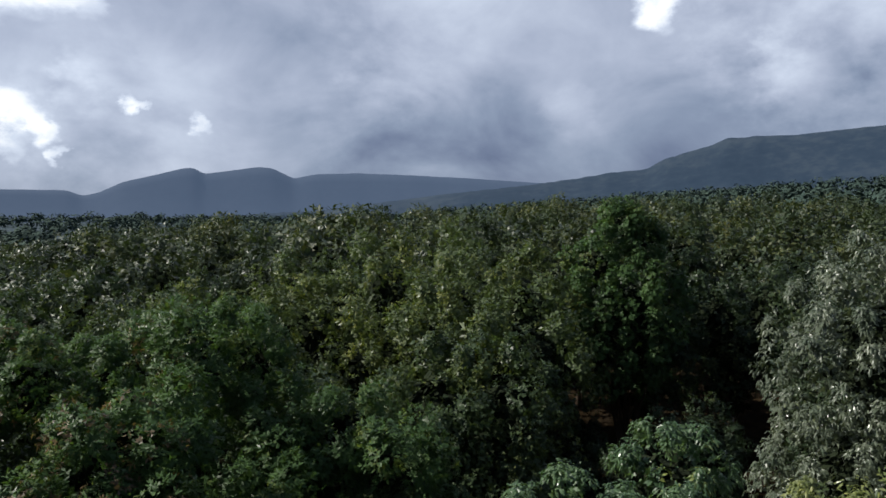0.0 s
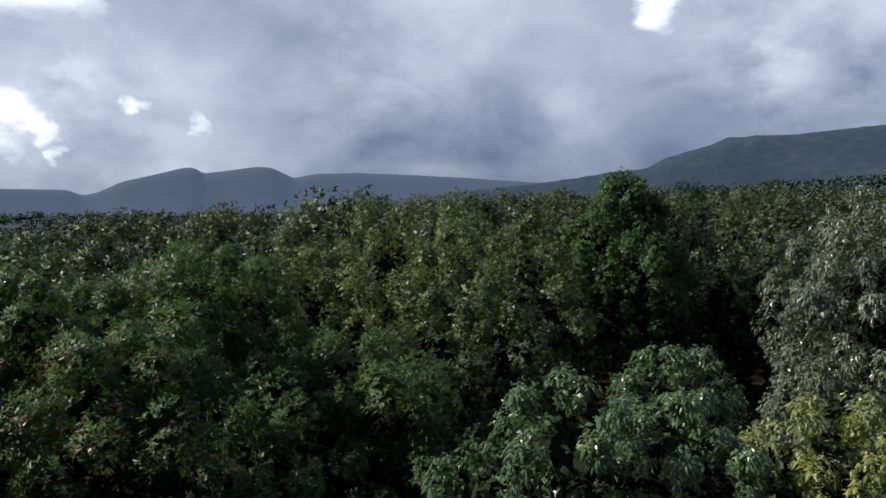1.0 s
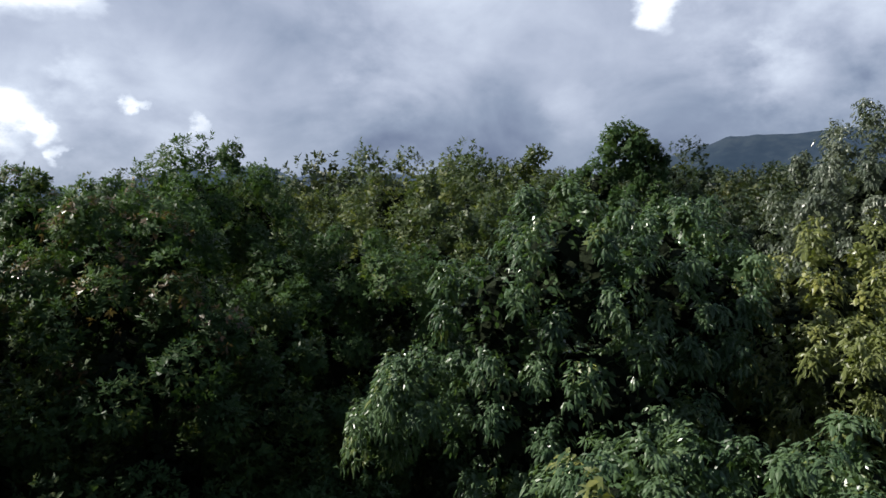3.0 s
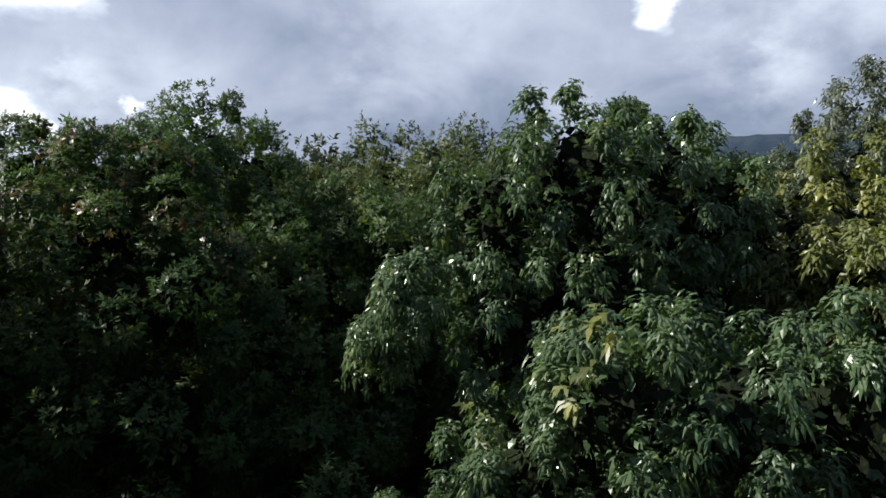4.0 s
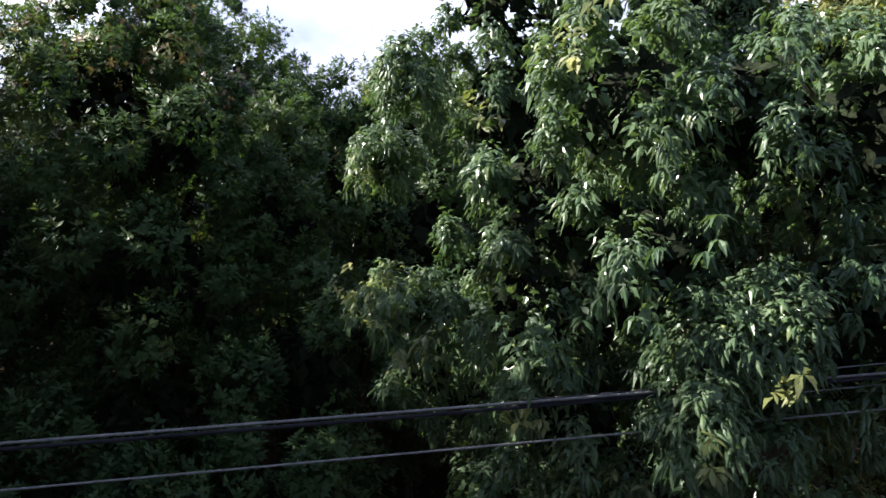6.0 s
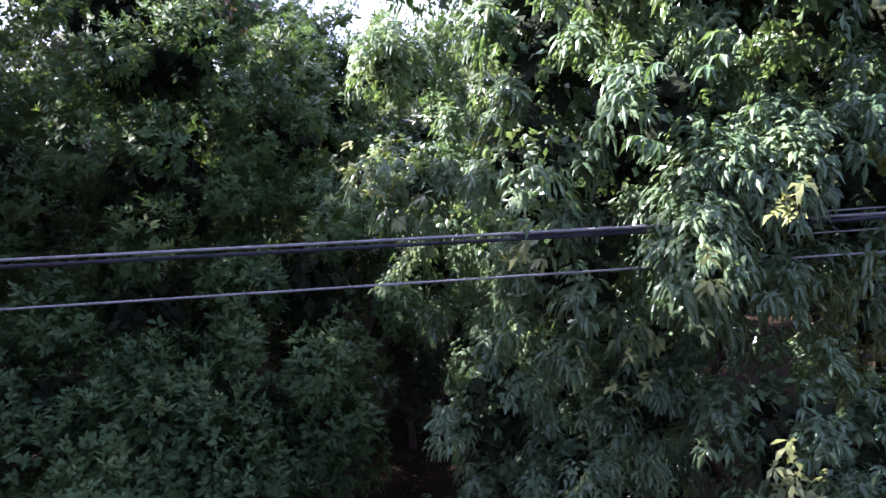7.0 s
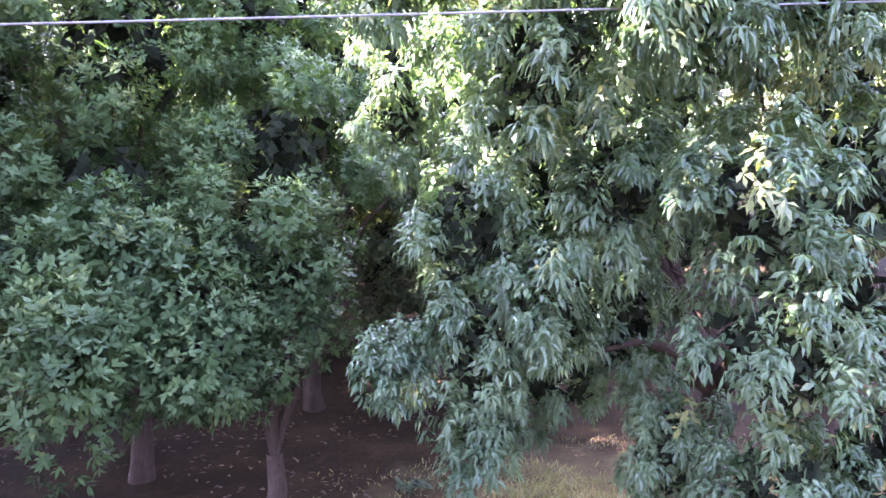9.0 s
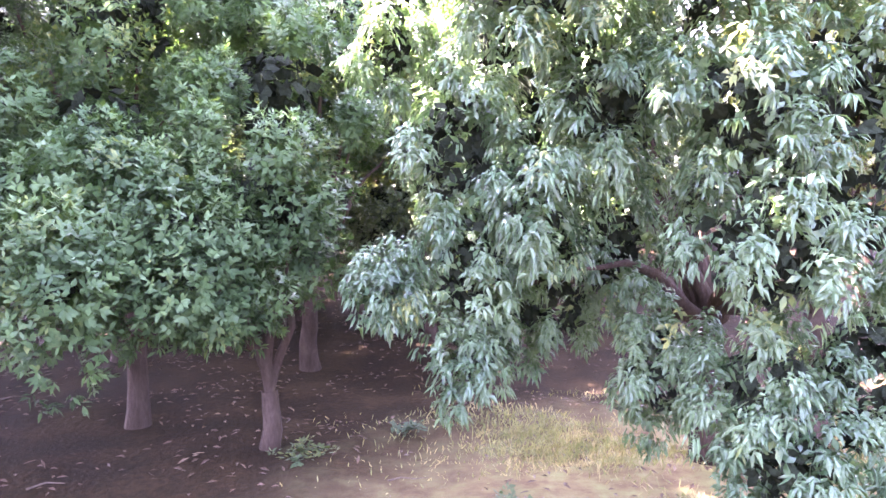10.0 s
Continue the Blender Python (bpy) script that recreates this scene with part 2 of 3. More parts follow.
CABLE_PALE = noisy_material("weathered_cable", [(0.35, (0.17, 0.17, 0.16)), (0.65, (0.30, 0.30, 0.28))], 9.0, 0.85, 0.2)
CABLE_DARK = noisy_material("black_cable", [(0.35, (0.02, 0.02, 0.024)), (0.65, (0.05, 0.05, 0.058))], 7.0, 0.82, 0.2)
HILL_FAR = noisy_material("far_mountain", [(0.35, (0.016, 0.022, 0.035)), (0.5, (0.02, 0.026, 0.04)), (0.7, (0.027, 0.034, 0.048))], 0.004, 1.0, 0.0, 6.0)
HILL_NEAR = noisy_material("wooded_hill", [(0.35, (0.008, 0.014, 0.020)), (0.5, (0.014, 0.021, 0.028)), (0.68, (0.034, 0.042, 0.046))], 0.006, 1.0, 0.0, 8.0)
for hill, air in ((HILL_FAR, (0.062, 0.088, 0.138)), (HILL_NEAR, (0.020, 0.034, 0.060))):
    # haze of the air, painted on as a blue glow of the hills themselves
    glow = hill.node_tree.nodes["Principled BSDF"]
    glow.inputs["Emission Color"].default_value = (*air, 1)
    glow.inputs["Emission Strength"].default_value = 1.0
# greens pulled towards blue, the air's haze put into the colour
HAZY_WOODS = noisy_material("distant_woods", [(0.35, (0.03, 0.05, 0.045)), (0.55, (0.05, 0.075, 0.06)), (0.7, (0.09, 0.11, 0.08))], 0.05, 1.0, 0.0, 6.0)


# ---- mesh helpers ----
def smooth(a, b, v):
    k = np.clip((v - a) / (b - a), 0, 1)
    return k * k * (3 - 2 * k)


def rise(x, y):
    """Height of the ground: level under the path, rising gently ahead and to one side."""
    x, y = np.asarray(x, float), np.asarray(y, float)
    ahead = 0.045 * np.clip(y - 13, 0, 500)
    side = 0.075 * np.clip(x, -60, 400) * smooth(25, 140, y)
    return ahead + side


def mesh_from(name, verts, faces, mat, smooth_faces=False, normals=None):
    """verts (n, 3); faces (m, 3) or (m, 4), as arrays; normals (n, 3) for foliage, where wanted."""
    me = bpy.data.meshes.new(name)
    verts, faces = np.asarray(verts, np.float32), np.asarray(faces, np.int32)
    k = faces.shape[1]
    me.vertices.add(len(verts))
    me.vertices.foreach_set("co", verts.ravel())
    me.loops.add(faces.size)
    me.loops.foreach_set("vertex_index", faces.ravel())
    me.polygons.add(len(faces))
    me.polygons.foreach_set("loop_start", np.arange(0, faces.size, k, dtype=np.int32))
    me.polygons.foreach_set("use_smooth", np.full(len(faces), smooth_faces))
    me.update(calc_edges=True)
    me.validate()
    me.materials.append(mat)
    if normals is not None:
        me.polygons.foreach_set("use_smooth", np.full(len(faces), True))
        me.normals_split_custom_set_from_vertices(np.asarray(normals, np.float32))
    return me


def unit(v):
    return v / np.maximum(np.linalg.norm(v, axis=-1, keepdims=True), 1e-9)


LEAF_FACES = np.array([(0, 1, 2), (0, 2, 3), (1, 4, 2), (2, 4, 3)])
BLADE_FACES = np.array([(0, 1, 2), (1, 3, 2)])


def leaves(base, way, side, length, width, droop, fold=0.25):
    """Leaves as arrays: base point, direction, width direction; each bends down by droop and is folded along its rib."""
    n = len(base)
    length, width, droop = (np.broadcast_to(v, n)[:, None] for v in (length, width, droop))
    down = np.array([0, 0, -1.0])
    normal = np.cross(side, way)
    mid = base + way * length * 0.5 + down * droop * length * 0.22
    tip = base + way * length * (1 - 0.25 * droop) + down * droop * length * 0.8
    lift = normal * width * fold
    v = np.stack([base, mid + side * width * 0.5 + lift, mid, mid - side * width * 0.5 + lift, tip], 1)
    f = (np.arange(n)[:, None, None] * 5 + LEAF_FACES[None])
    return v.reshape(-1, 3), f.reshape(-1, 3)


def blades(base, way, side, length, width, droop):
    """Two-triangle leaves, for trees farther off."""
    n = len(base)
    length, width, droop = (np.broadcast_to(v, n)[:, None] for v in (length, width, droop))
    down = np.array([0, 0, -1.0])
    mid = base + way * length * 0.5 + down * droop * length * 0.2
    tip = base + way * length * (1 - 0.25 * droop) + down * droop * length * 0.8
    v = np.stack([base, mid + side * width * 0.5, mid - side * width * 0.5, tip], 1)
    f = (np.arange(n)[:, None, None] * 4 + BLADE_FACES[None])
    return v.reshape(-1, 3), f.reshape(-1, 3)


def rosettes(rng, centres, axes, count, length, width, droop, spread, cheap=False, round_off=0.55, strew=0.0):
    """A whorl of leaves round each centre, opening along its axis. spread: 0 upright, 1 flat."""
    n = len(centres)
    c = np.repeat(centres, count, 0)
    a = np.repeat(unit(axes), count, 0)
    ref = unit(np.cross(a, rng.normal(size=(n * count, 3))))
    other = np.cross(a, ref)
    ang = np.tile(np.arange(count) * 2.4, n) + np.repeat(rng.uniform(0, 6.3, n), count)
    out = ref * np.cos(ang)[:, None] + other * np.sin(ang)[:, None]
    open_ = spread * rng.uniform(0.72, 1.0, n * count)[:, None]
    way = unit(out * open_ + a * (1 - 0.8 * open_) + rng.normal(0, 0.10, (n * count, 3)))
    side = unit(np.cross(way, a + rng.normal(0, 0.2, (n * count, 3))))
    size = length * rng.uniform(0.65, 1.2, n * count)
    base = c + a * (rng.uniform(-0.5, 0.4, n * count) * length * 0.8)[:, None]
    base = base + rng.normal(0, strew, base.shape)
    d = droop * rng.uniform(0.5, 1.25, n * count)
    make, k = (blades, 4) if cheap else (leaves, 5)
    # every leaf keeps its upper face outward, and takes on part of the whorl's curve
    tilt = (np.cross(way, side) * a).sum(1) < 0
    side = np.where(tilt[:, None], -side, side)
    v, f = make(base, way, side, size, size * width * rng.uniform(0.8, 1.2, n * count), d)
    corners = v[f].reshape(n * count, 2 if cheap else 4, 3, 3)
    own = unit(np.cross(corners[:, :, 1] - corners[:, :, 0], corners[:, :, 2] - corners[:, :, 0]).sum(1))
    turned = (own * a).sum(1) < 0
    f = f.reshape(n * count, 2 if cheap else 4, 3)
    f[turned] = f[turned][:, :, ::-1]
    own[turned] *= -1
    return v, f.reshape(-1, 3), np.repeat(unit(own * (1 - round_off) + a * round_off), k, 0)


def join(parts):
    """Meshes as one: their vertices, faces and, where they have them, normals."""
    sizes = np.cumsum([0] + [len(p[0]) for p in parts])
    faces = [p[1] + k for p, k in zip(parts, sizes)]
    return (np.concatenate([p[0] for p in parts]), np.concatenate(faces), *([np.concatenate([p[2] for p in parts])] if len(parts[0]) > 2 else []))


def tube(points, radii, sides=8):
    """A tapered round limb through the points."""
    p = np.asarray(points, float)
    r = np.asarray(radii, float)
    tangent = unit(np.gradient(p, axis=0))
    ref = np.array([0.31, 0.95, 0.05])
    u = unit(np.cross(tangent, ref))
    w = np.cross(tangent, u)
    ang = np.arange(sides) * 2 * np.pi / sides
    ring = u[:, None] * np.cos(ang)[None, :, None] + w[:, None] * np.sin(ang)[None, :, None]
    v = (p[:, None] + ring * r[:, None, None]).reshape(-1, 3)
    i, j = np.meshgrid(np.arange(len(p) - 1), np.arange(sides), indexing="ij")
    k = (j + 1) % sides
    f = np.stack([i * sides + j, i * sides + k, (i + 1) * sides + k, (i + 1) * sides + j], -1).reshape(-1, 4)
    return v, f


def bent(rng, a, b, n, wobble):
    """Points of a crooked line from a to b."""
    k = np.linspace(0, 1, n)[:, None]
    p = np.asarray(a) * (1 - k) + np.asarray(b) * k
    off = np.cumsum(rng.normal(0, wobble, (n, 3)), 0)
    return p + (off - k * off[-1]) * np.sin(np.pi * k) ** 0.5


def part(name, me, parent, label=""):
    ob = new(name, me)
    ob.parent = parent
    if label:
        tagged(ob, label)
    return ob


def ball(rng, n):
    return unit(rng.normal(size=(n, 3)))


def inside(p, lobes, shrink):
    hit = np.zeros(len(p), bool)
    for cx, cy, cz, rx, ry, rz in lobes:
        hit |= (((p - (cx, cy, cz)) / (np.array((rx, ry, rz)) * shrink)) ** 2).sum(1) < 1
    return hit


def clump_centres(rng, lobes, spacing):
    """Places for clumps over the outside of a crown made of overlapping lobes."""
    found = []
    for lobe in lobes:
        c, r = np.array(lobe[:3]), np.array(lobe[3:])
        area = 4 * np.pi * (((r[0] * r[1]) ** 1.6 + (r[0] * r[2]) ** 1.6 + (r[1] * r[2]) ** 1.6) / 3) ** (1 / 1.6)
        n = max(12, int(area / min(spacing, r.mean()) ** 2 * 6))
        d = ball(rng, n)
        p = c + d * r * rng.uniform(0.80, 1.10, (n, 1))
        out = unit(d / r)
        keep = ~inside(p, [q for q in lobes if q is not lobe], 0.8)
        apart = np.full((keep.sum(), 1), min(spacing * 0.8, r.mean() * 0.75))
        found.append(np.concatenate([p[keep], out[keep], apart], 1))
    f = np.concatenate(found)
    # thin out those that crowd one another
    order, chosen = rng.permutation(len(f)), []
    for i in order:
        if not chosen or (((f[chosen, :3] - f[i, :3]) ** 2).sum(1) > f[i, 6] ** 2).all():
            chosen.append(i)
    return f[chosen, :3], f[chosen, 3:6]


def crown(rng, lobes, spacing, radius, per_clump, count, length, width, droop, spread, lift, cheap=False, inner=0.4):
    """Leaves of a crown: clumps over the lobes, each a dome of whorls; lift turns the whorls up (1) or lets them hang (-1)."""
    centres, outs = clump_centres(rng, lobes, spacing)
    n = len(centres)
    sizes = radius * rng.uniform(0.6, 1.25, n)
    d = unit(ball(rng, n * per_clump) + np.repeat(outs, per_clump, 0) * 0.75 + np.array([0, 0, 0.35]))
    c = np.repeat(centres, per_clump, 0)
    s = np.repeat(sizes, per_clump)[:, None]
    p = c + d * s * rng.uniform(0.55, 1.0, (len(c), 1)) * np.array([0.9, 0.9, 1.2])
    axes = unit(d + np.array([0, 0, lift]) + rng.normal(0, 0.2, d.shape))
    pieces = [rosettes(rng, p, axes, count, length, width, droop, spread, cheap, 0.0, 0.15 * length)]
    # the thick inside of each clump, and of the crown under the clumps
    m = 12 if cheap else 26
    size = length * 1.5 if cheap else length
    q = np.repeat(centres - outs * sizes[:, None] * 0.3, m, 0) + ball(rng, n * m) * np.repeat(sizes, m)[:, None] * rng.uniform(0.1, 0.55, (n * m, 1))
    pieces.append(rosettes(rng, q, ball(rng, n * m), 2 if cheap else 4, size, 0.6 if cheap else 0.42, 0.3, 1.0, True))
    if inner:
        # a second, looser layer of leaves under the clumps
        for lobe in lobes:
            c, r = np.array(lobe[:3]), np.array(lobe[3:])
            long = length * 1.1 if not cheap else max(0.16, length * 1.6)
            k = int(inner * 12.6 * (r[0] * r[1] * r[2]) ** (2 / 3) / (0.3 * long ** 2) / 4)
            q = c + ball(rng, k) * r * rng.uniform(0.48, 0.74, (k, 1))
            q = q[~inside(q, [o for o in lobes if o is not lobe], 0.6)]
            pieces.append(rosettes(rng, q, ball(rng, len(q)), 4, long, 0.48, 0.3, 1.0, True))
    return join(pieces), centres


def domes(rng, lobes, spacing, radius, whorls, count, length, width, droop, spread, lift, cheap=False, low=0.0):
    """Leaves of an orchard crown: separate knobbly heads of foliage standing out of the lobes, each set with whorls of
    upright leaves, deep gaps between them."""
    centres, outs = clump_centres(rng, lobes, spacing)
    centres, outs = centres[centres[:, 2] > low], outs[centres[:, 2] > low]
    n = len(centres)
    sizes = radius * rng.uniform(0.6, 1.3, n)
    k = np.arange(whorls) + 0.5
    turn, w = k * 2.39996, np.arccos(1 - 2 * k / whorls)
    fib = np.stack([np.cos(turn) * np.sin(w), np.sin(turn) * np.sin(w), np.cos(w)], -1)
    spin = rng.uniform(0, 6.28, n)
    cs, sn = np.cos(spin)[:, None], np.sin(spin)[:, None]
    d = np.stack([fib[None, :, 0] * cs - fib[None, :, 1] * sn, fib[None, :, 0] * sn + fib[None, :, 1] * cs, np.repeat(fib[None, :, 2], n, 0)], -1)
    d = unit(d + rng.normal(0, 0.14, d.shape))
    face = unit(outs + np.array([0, 0, 0.6]))
    keep = (d * face[:, None]).sum(-1) > -0.3
    # each head breaks up into a few knobs, the ends of its twigs
    knobs = unit(rng.normal(0, 0.75, (n, 7, 3)) + face[:, None])
    close = np.einsum("nwc,nkc->nwk", d, knobs).max(-1)
    lump = (0.62 + 0.5 * smooth(0.72, 0.98, close) + rng.uniform(-0.06, 0.06, (n, whorls)))[..., None]
    shape = rng.uniform(0.85, 1.15, (n, 1, 3)) * np.array([1, 1, 1.15])
    p = centres[:, None] + d * sizes[:, None, None] * lump * shape
    p, d = p[keep], d[keep]
    axes = unit(d + np.array([0, 0, lift]) + rng.normal(0, 0.16, d.shape))
    pieces = [rosettes(rng, p, axes, count, length, width, droop, spread, cheap)]
    # the leaves under the outer whorls
    m = len(p) // 3
    deep = rng.permutation(len(p))[:m]
    q = p[deep] - d[deep] * radius * rng.uniform(0.2, 0.4, (m, 1)) + rng.normal(0, 0.04, (m, 3))
    pieces.append(rosettes(rng, q, axes[deep], max(4, count - 3), length * 1.1, width * 1.3, droop, 1.0, True))
    # a thin layer of leaves in the gaps between the heads
    for lobe in lobes:
        c, r = np.array(lobe[:3]), np.array(lobe[3:])
        long = length * 1.3
        k = int(4.5 * (r[0] * r[1] * r[2]) ** (2 / 3) / long ** 2 / 9)
        q = c + ball(rng, k) * r * rng.uniform(0.6, 0.76, (k, 1))
        q = q[~inside(q, [o for o in lobes if o is not lobe], 0.65) & (q[:, 2] > low)]
        pieces.append(rosettes(rng, q, unit(q - c + np.array([0, 0, 0.5])), 5, long, 0.42, 0.3, 1.0, True))
    # shoots that stand out of the heads
    few = rng.random(len(p)) < 0.12
    q = p[few] + axes[few] * length * rng.uniform(0.5, 1.1, (few.sum(), 1))
    pieces.append(rosettes(rng, q, axes[few], max(3, count - 2), length, width, droop, spread * 0.85, cheap))
    return join(pieces), centres


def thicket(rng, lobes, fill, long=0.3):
    """Dense core under a crown's leaves, with the inside's shade put into its colour."""
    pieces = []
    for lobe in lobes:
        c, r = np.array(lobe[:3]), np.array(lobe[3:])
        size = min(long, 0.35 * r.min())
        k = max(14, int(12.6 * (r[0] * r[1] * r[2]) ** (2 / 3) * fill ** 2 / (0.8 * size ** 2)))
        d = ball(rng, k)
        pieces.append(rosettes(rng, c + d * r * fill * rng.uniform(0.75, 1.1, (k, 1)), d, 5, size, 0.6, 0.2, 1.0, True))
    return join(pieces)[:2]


def limbs(rng, foot, fork, targets, girth):
    """Trunk and limbs that reach for some clumps."""
    trunk = tube(bent(rng, foot + np.array([0, 0, -0.15]), fork, 7, 0.03), np.linspace(girth * 1.25, girth * 0.85, 7) * np.array([1.25, 1.05, 1, 1, 1, 1, 1]), 10)
    arms = []
    for goal in targets:
        mid = fork * 0.5 + goal * 0.5 + np.array([0, 0, 0.25])
        pts = np.concatenate([bent(rng, fork, mid, 5, 0.05), bent(rng, mid, goal, 5, 0.05)[1:]])
        arms.append(tube(pts, np.linspace(girth * 0.62, 0.012, len(pts)), 6))
    return trunk, arms


def build_tree(name, label, group, seed, foot, lobes, leaf, spacing, radius, per_clump, count, length, width, droop, spread, lift,
               girth=0.13, fork_height=1.1, arms=9, cheap=False, inner=0.4, fill=0.46, domed=False, reach=(), low=0.0):
    """One tree: an Empty at its foot with trunk, limbs and crown."""
    rng = np.random.default_rng(seed)
    if domed:
        (v, f, normals), centres = domes(rng, lobes, spacing, radius, per_clump, count, length, width, droop, spread, lift, cheap, low)
    else:
        (v, f, normals), centres = crown(rng, lobes, spacing, radius, per_clump, count, length, width, droop, spread, lift, cheap, inner)
    foot = np.array(foot, float)
    root = new(name)
    root.location = foot
    fork = foot + np.array([rng.normal(0, 0.12), rng.normal(0, 0.12), fork_height])
    near = np.argsort(((centres - fork) ** 2).sum(1))[: max(arms, len(centres) // 2)]
    pick = fork + (centres[rng.permutation(near)[:arms]] - fork) * 0.82
    if reach:
        fork = foot + np.array([0.0, 0.0, fork_height])
        pick = np.concatenate([foot + np.array(reach), pick[len(reach):]])
    trunk, arm_list = limbs(rng, foot, fork, pick, girth)
    part("trunk", mesh_from("trunk", trunk[0] - foot, trunk[1], BARK, True), root)
    for a in arm_list:
        part("limb", mesh_from("limb", a[0] - foot, a[1], BARK, True), root)
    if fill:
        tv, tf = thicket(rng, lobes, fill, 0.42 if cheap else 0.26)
        part("inner_foliage", mesh_from("inner_foliage", tv - foot, tf, CORE_SHADE), root)
    c = part("crown", mesh_from("crown", v - foot, f, leaf, normals=normals if domed else None), root)
    c["kind"] = "stuff"
    tagged(root, label, "tree", group)
    return root, c, centres


# ---- ground and distance ----
def build_ground():
    k = np.linspace(-1, 1, 181)
    grid = np.sinh(k * 6.2) / np.sinh(6.2) * 4600
    x, y = np.meshgrid(grid, grid, indexing="xy")
    z = rise(x, y)
    near = np.exp(-((x ** 2 + y ** 2) / 60 ** 2))
    z = z + near * 0.05 * (np.sin(x * 1.7 + 0.6 * y) + np.sin(y * 2.3 - 0.8 * x))
    n = len(grid)
    v = np.stack([x, y, z], -1).reshape(-1, 3)
    i, j = np.meshgrid(np.arange(n - 1), np.arange(n - 1), indexing="ij")
    f = np.stack([i * n + j, i * n + j + 1, (i + 1) * n + j + 1, (i + 1) * n + j], -1).reshape(-1, 4)
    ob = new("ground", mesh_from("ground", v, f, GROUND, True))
    tagged(ob, "brown leaf-littered orchard soil with thin grass", "ground", kind="structure")


def ridge(name, label, distance, profile, depth, mat, roughness):
    """A range of hills: a profile of azimuth (degrees) and crest height (metres), with slopes to front and back."""
    az = np.arange(profile[0][0], profile[-1][0] + 0.01, 0.25)
    crest = np.interp(az, [p[0] for p in profile], [p[1] for p in profile])
    crest = np.convolve(np.pad(crest, 1, mode="edge"), [0.25, 0.5, 0.25], "valid")
    rows = []
    for s, h in ((-1.0, -0.05), (-0.75, 0.12), (-0.5, 0.33), (-0.28, 0.6), (-0.12, 0.85), (0.0, 1.0), (0.25, 0.95), (0.6, 0.5), (1.0, -0.05)):
        d = distance * (1 + depth * s)
        bumps = np.array([noise.fractal((a * 0.8, s * 3, distance), 0.8, 2.0, 5) for a in az]) * roughness
        rows.append(np.stack([np.sin(np.radians(az)) * d, np.cos(np.radians(az)) * d, crest * h + bumps - 5 * (h < 0)], -1))
    v = np.concatenate(rows)
    n, m = len(az), len(rows)
    i, j = np.meshgrid(np.arange(m - 1), np.arange(n - 1), indexing="ij")
    f = np.stack([i * n + j, i * n + j + 1, (i + 1) * n + j + 1, (i + 1) * n + j], -1).reshape(-1, 4)
    ob = new(name, mesh_from(name, v, f, mat, True))
    tagged(ob, label, "hills", kind="structure")


build_ground()
ridge("backdrop_mountains", "flat-topped mountains under low cloud, blue-grey with painted haze", 4000,
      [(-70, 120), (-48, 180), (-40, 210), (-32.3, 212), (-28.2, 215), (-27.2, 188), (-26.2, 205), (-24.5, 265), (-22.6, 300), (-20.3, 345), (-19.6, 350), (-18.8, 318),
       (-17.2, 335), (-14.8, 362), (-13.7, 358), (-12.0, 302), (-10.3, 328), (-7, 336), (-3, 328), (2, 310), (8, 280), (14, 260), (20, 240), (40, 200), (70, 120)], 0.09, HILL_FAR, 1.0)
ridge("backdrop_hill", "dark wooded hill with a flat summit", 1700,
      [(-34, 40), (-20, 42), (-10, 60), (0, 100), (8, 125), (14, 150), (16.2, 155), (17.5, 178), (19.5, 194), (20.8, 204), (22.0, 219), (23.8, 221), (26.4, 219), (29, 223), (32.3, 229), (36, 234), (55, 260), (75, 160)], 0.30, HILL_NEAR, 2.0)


# ---- orchard trees ----
ORCHARD = dict(leaf=LEAF_NEAR, spacing=1.0, radius=0.42, per_clump=160, count=8, length=0.105, width=0.31, droop=0.15, spread=0.8, lift=0.5, fill=0.42, domed=True)


def orchard_tree(seed, foot, lobes, label, **other):
    return build_tree("orchard_tree", label, "orchard trees", seed, foot, lobes, **{**ORCHARD, **other})


orchard_tree(11, (-1.75, 8.0, 0), [(-2.1, 8.3, 3.0, 0.9, 0.9, 1.1), (-1.9, 9.2, 4.3, 1.1, 1.0, 1.3), (-1.62, 8.2, 2.95, 0.4, 0.45, 0.5), (-2.4, 7.3, 2.6, 0.6, 0.55, 0.55), (-2.2, 7.0, 2.1, 0.45, 0.35, 0.28)],
             "dense green orchard tree with a low forked trunk", girth=0.11, fork_height=0.75, arms=4, reach=((-0.55, 0.0, 2.1), (0.5, 0.1, 2.2)))
TALL = orchard_tree(12, (-3.8, 9.3, 0), [(-3.7, 8.4, 3.7, 1.1, 1.0, 1.2), (-4.0, 9.4, 5.6, 1.4, 1.3, 1.5), (-4.2, 9.1, 7.2, 1.0, 0.9, 1.1), (-3.3, 7.4, 2.8, 0.65, 0.65, 0.6), (-3.4, 6.4, 2.15, 0.5, 0.5, 0.3), (-4.5, 7.4, 3.0, 0.8, 0.75, 0.8), (-4.95, 10.2, 8.6, 0.8, 0.8, 1.0),
              (-4.3, 10.4, 8.8, 0.7, 0.7, 0.75), (-3.5, 9.2, 7.3, 0.65, 0.7, 0.8), (-4.9, 9.6, 8.0, 0.8, 0.8, 0.9)],
             "dense green orchard tree with a straight trunk", girth=0.12, fork_height=1.7, reach=((0.2, 0.1, 3.2), (-0.4, 0.2, 3.4)))
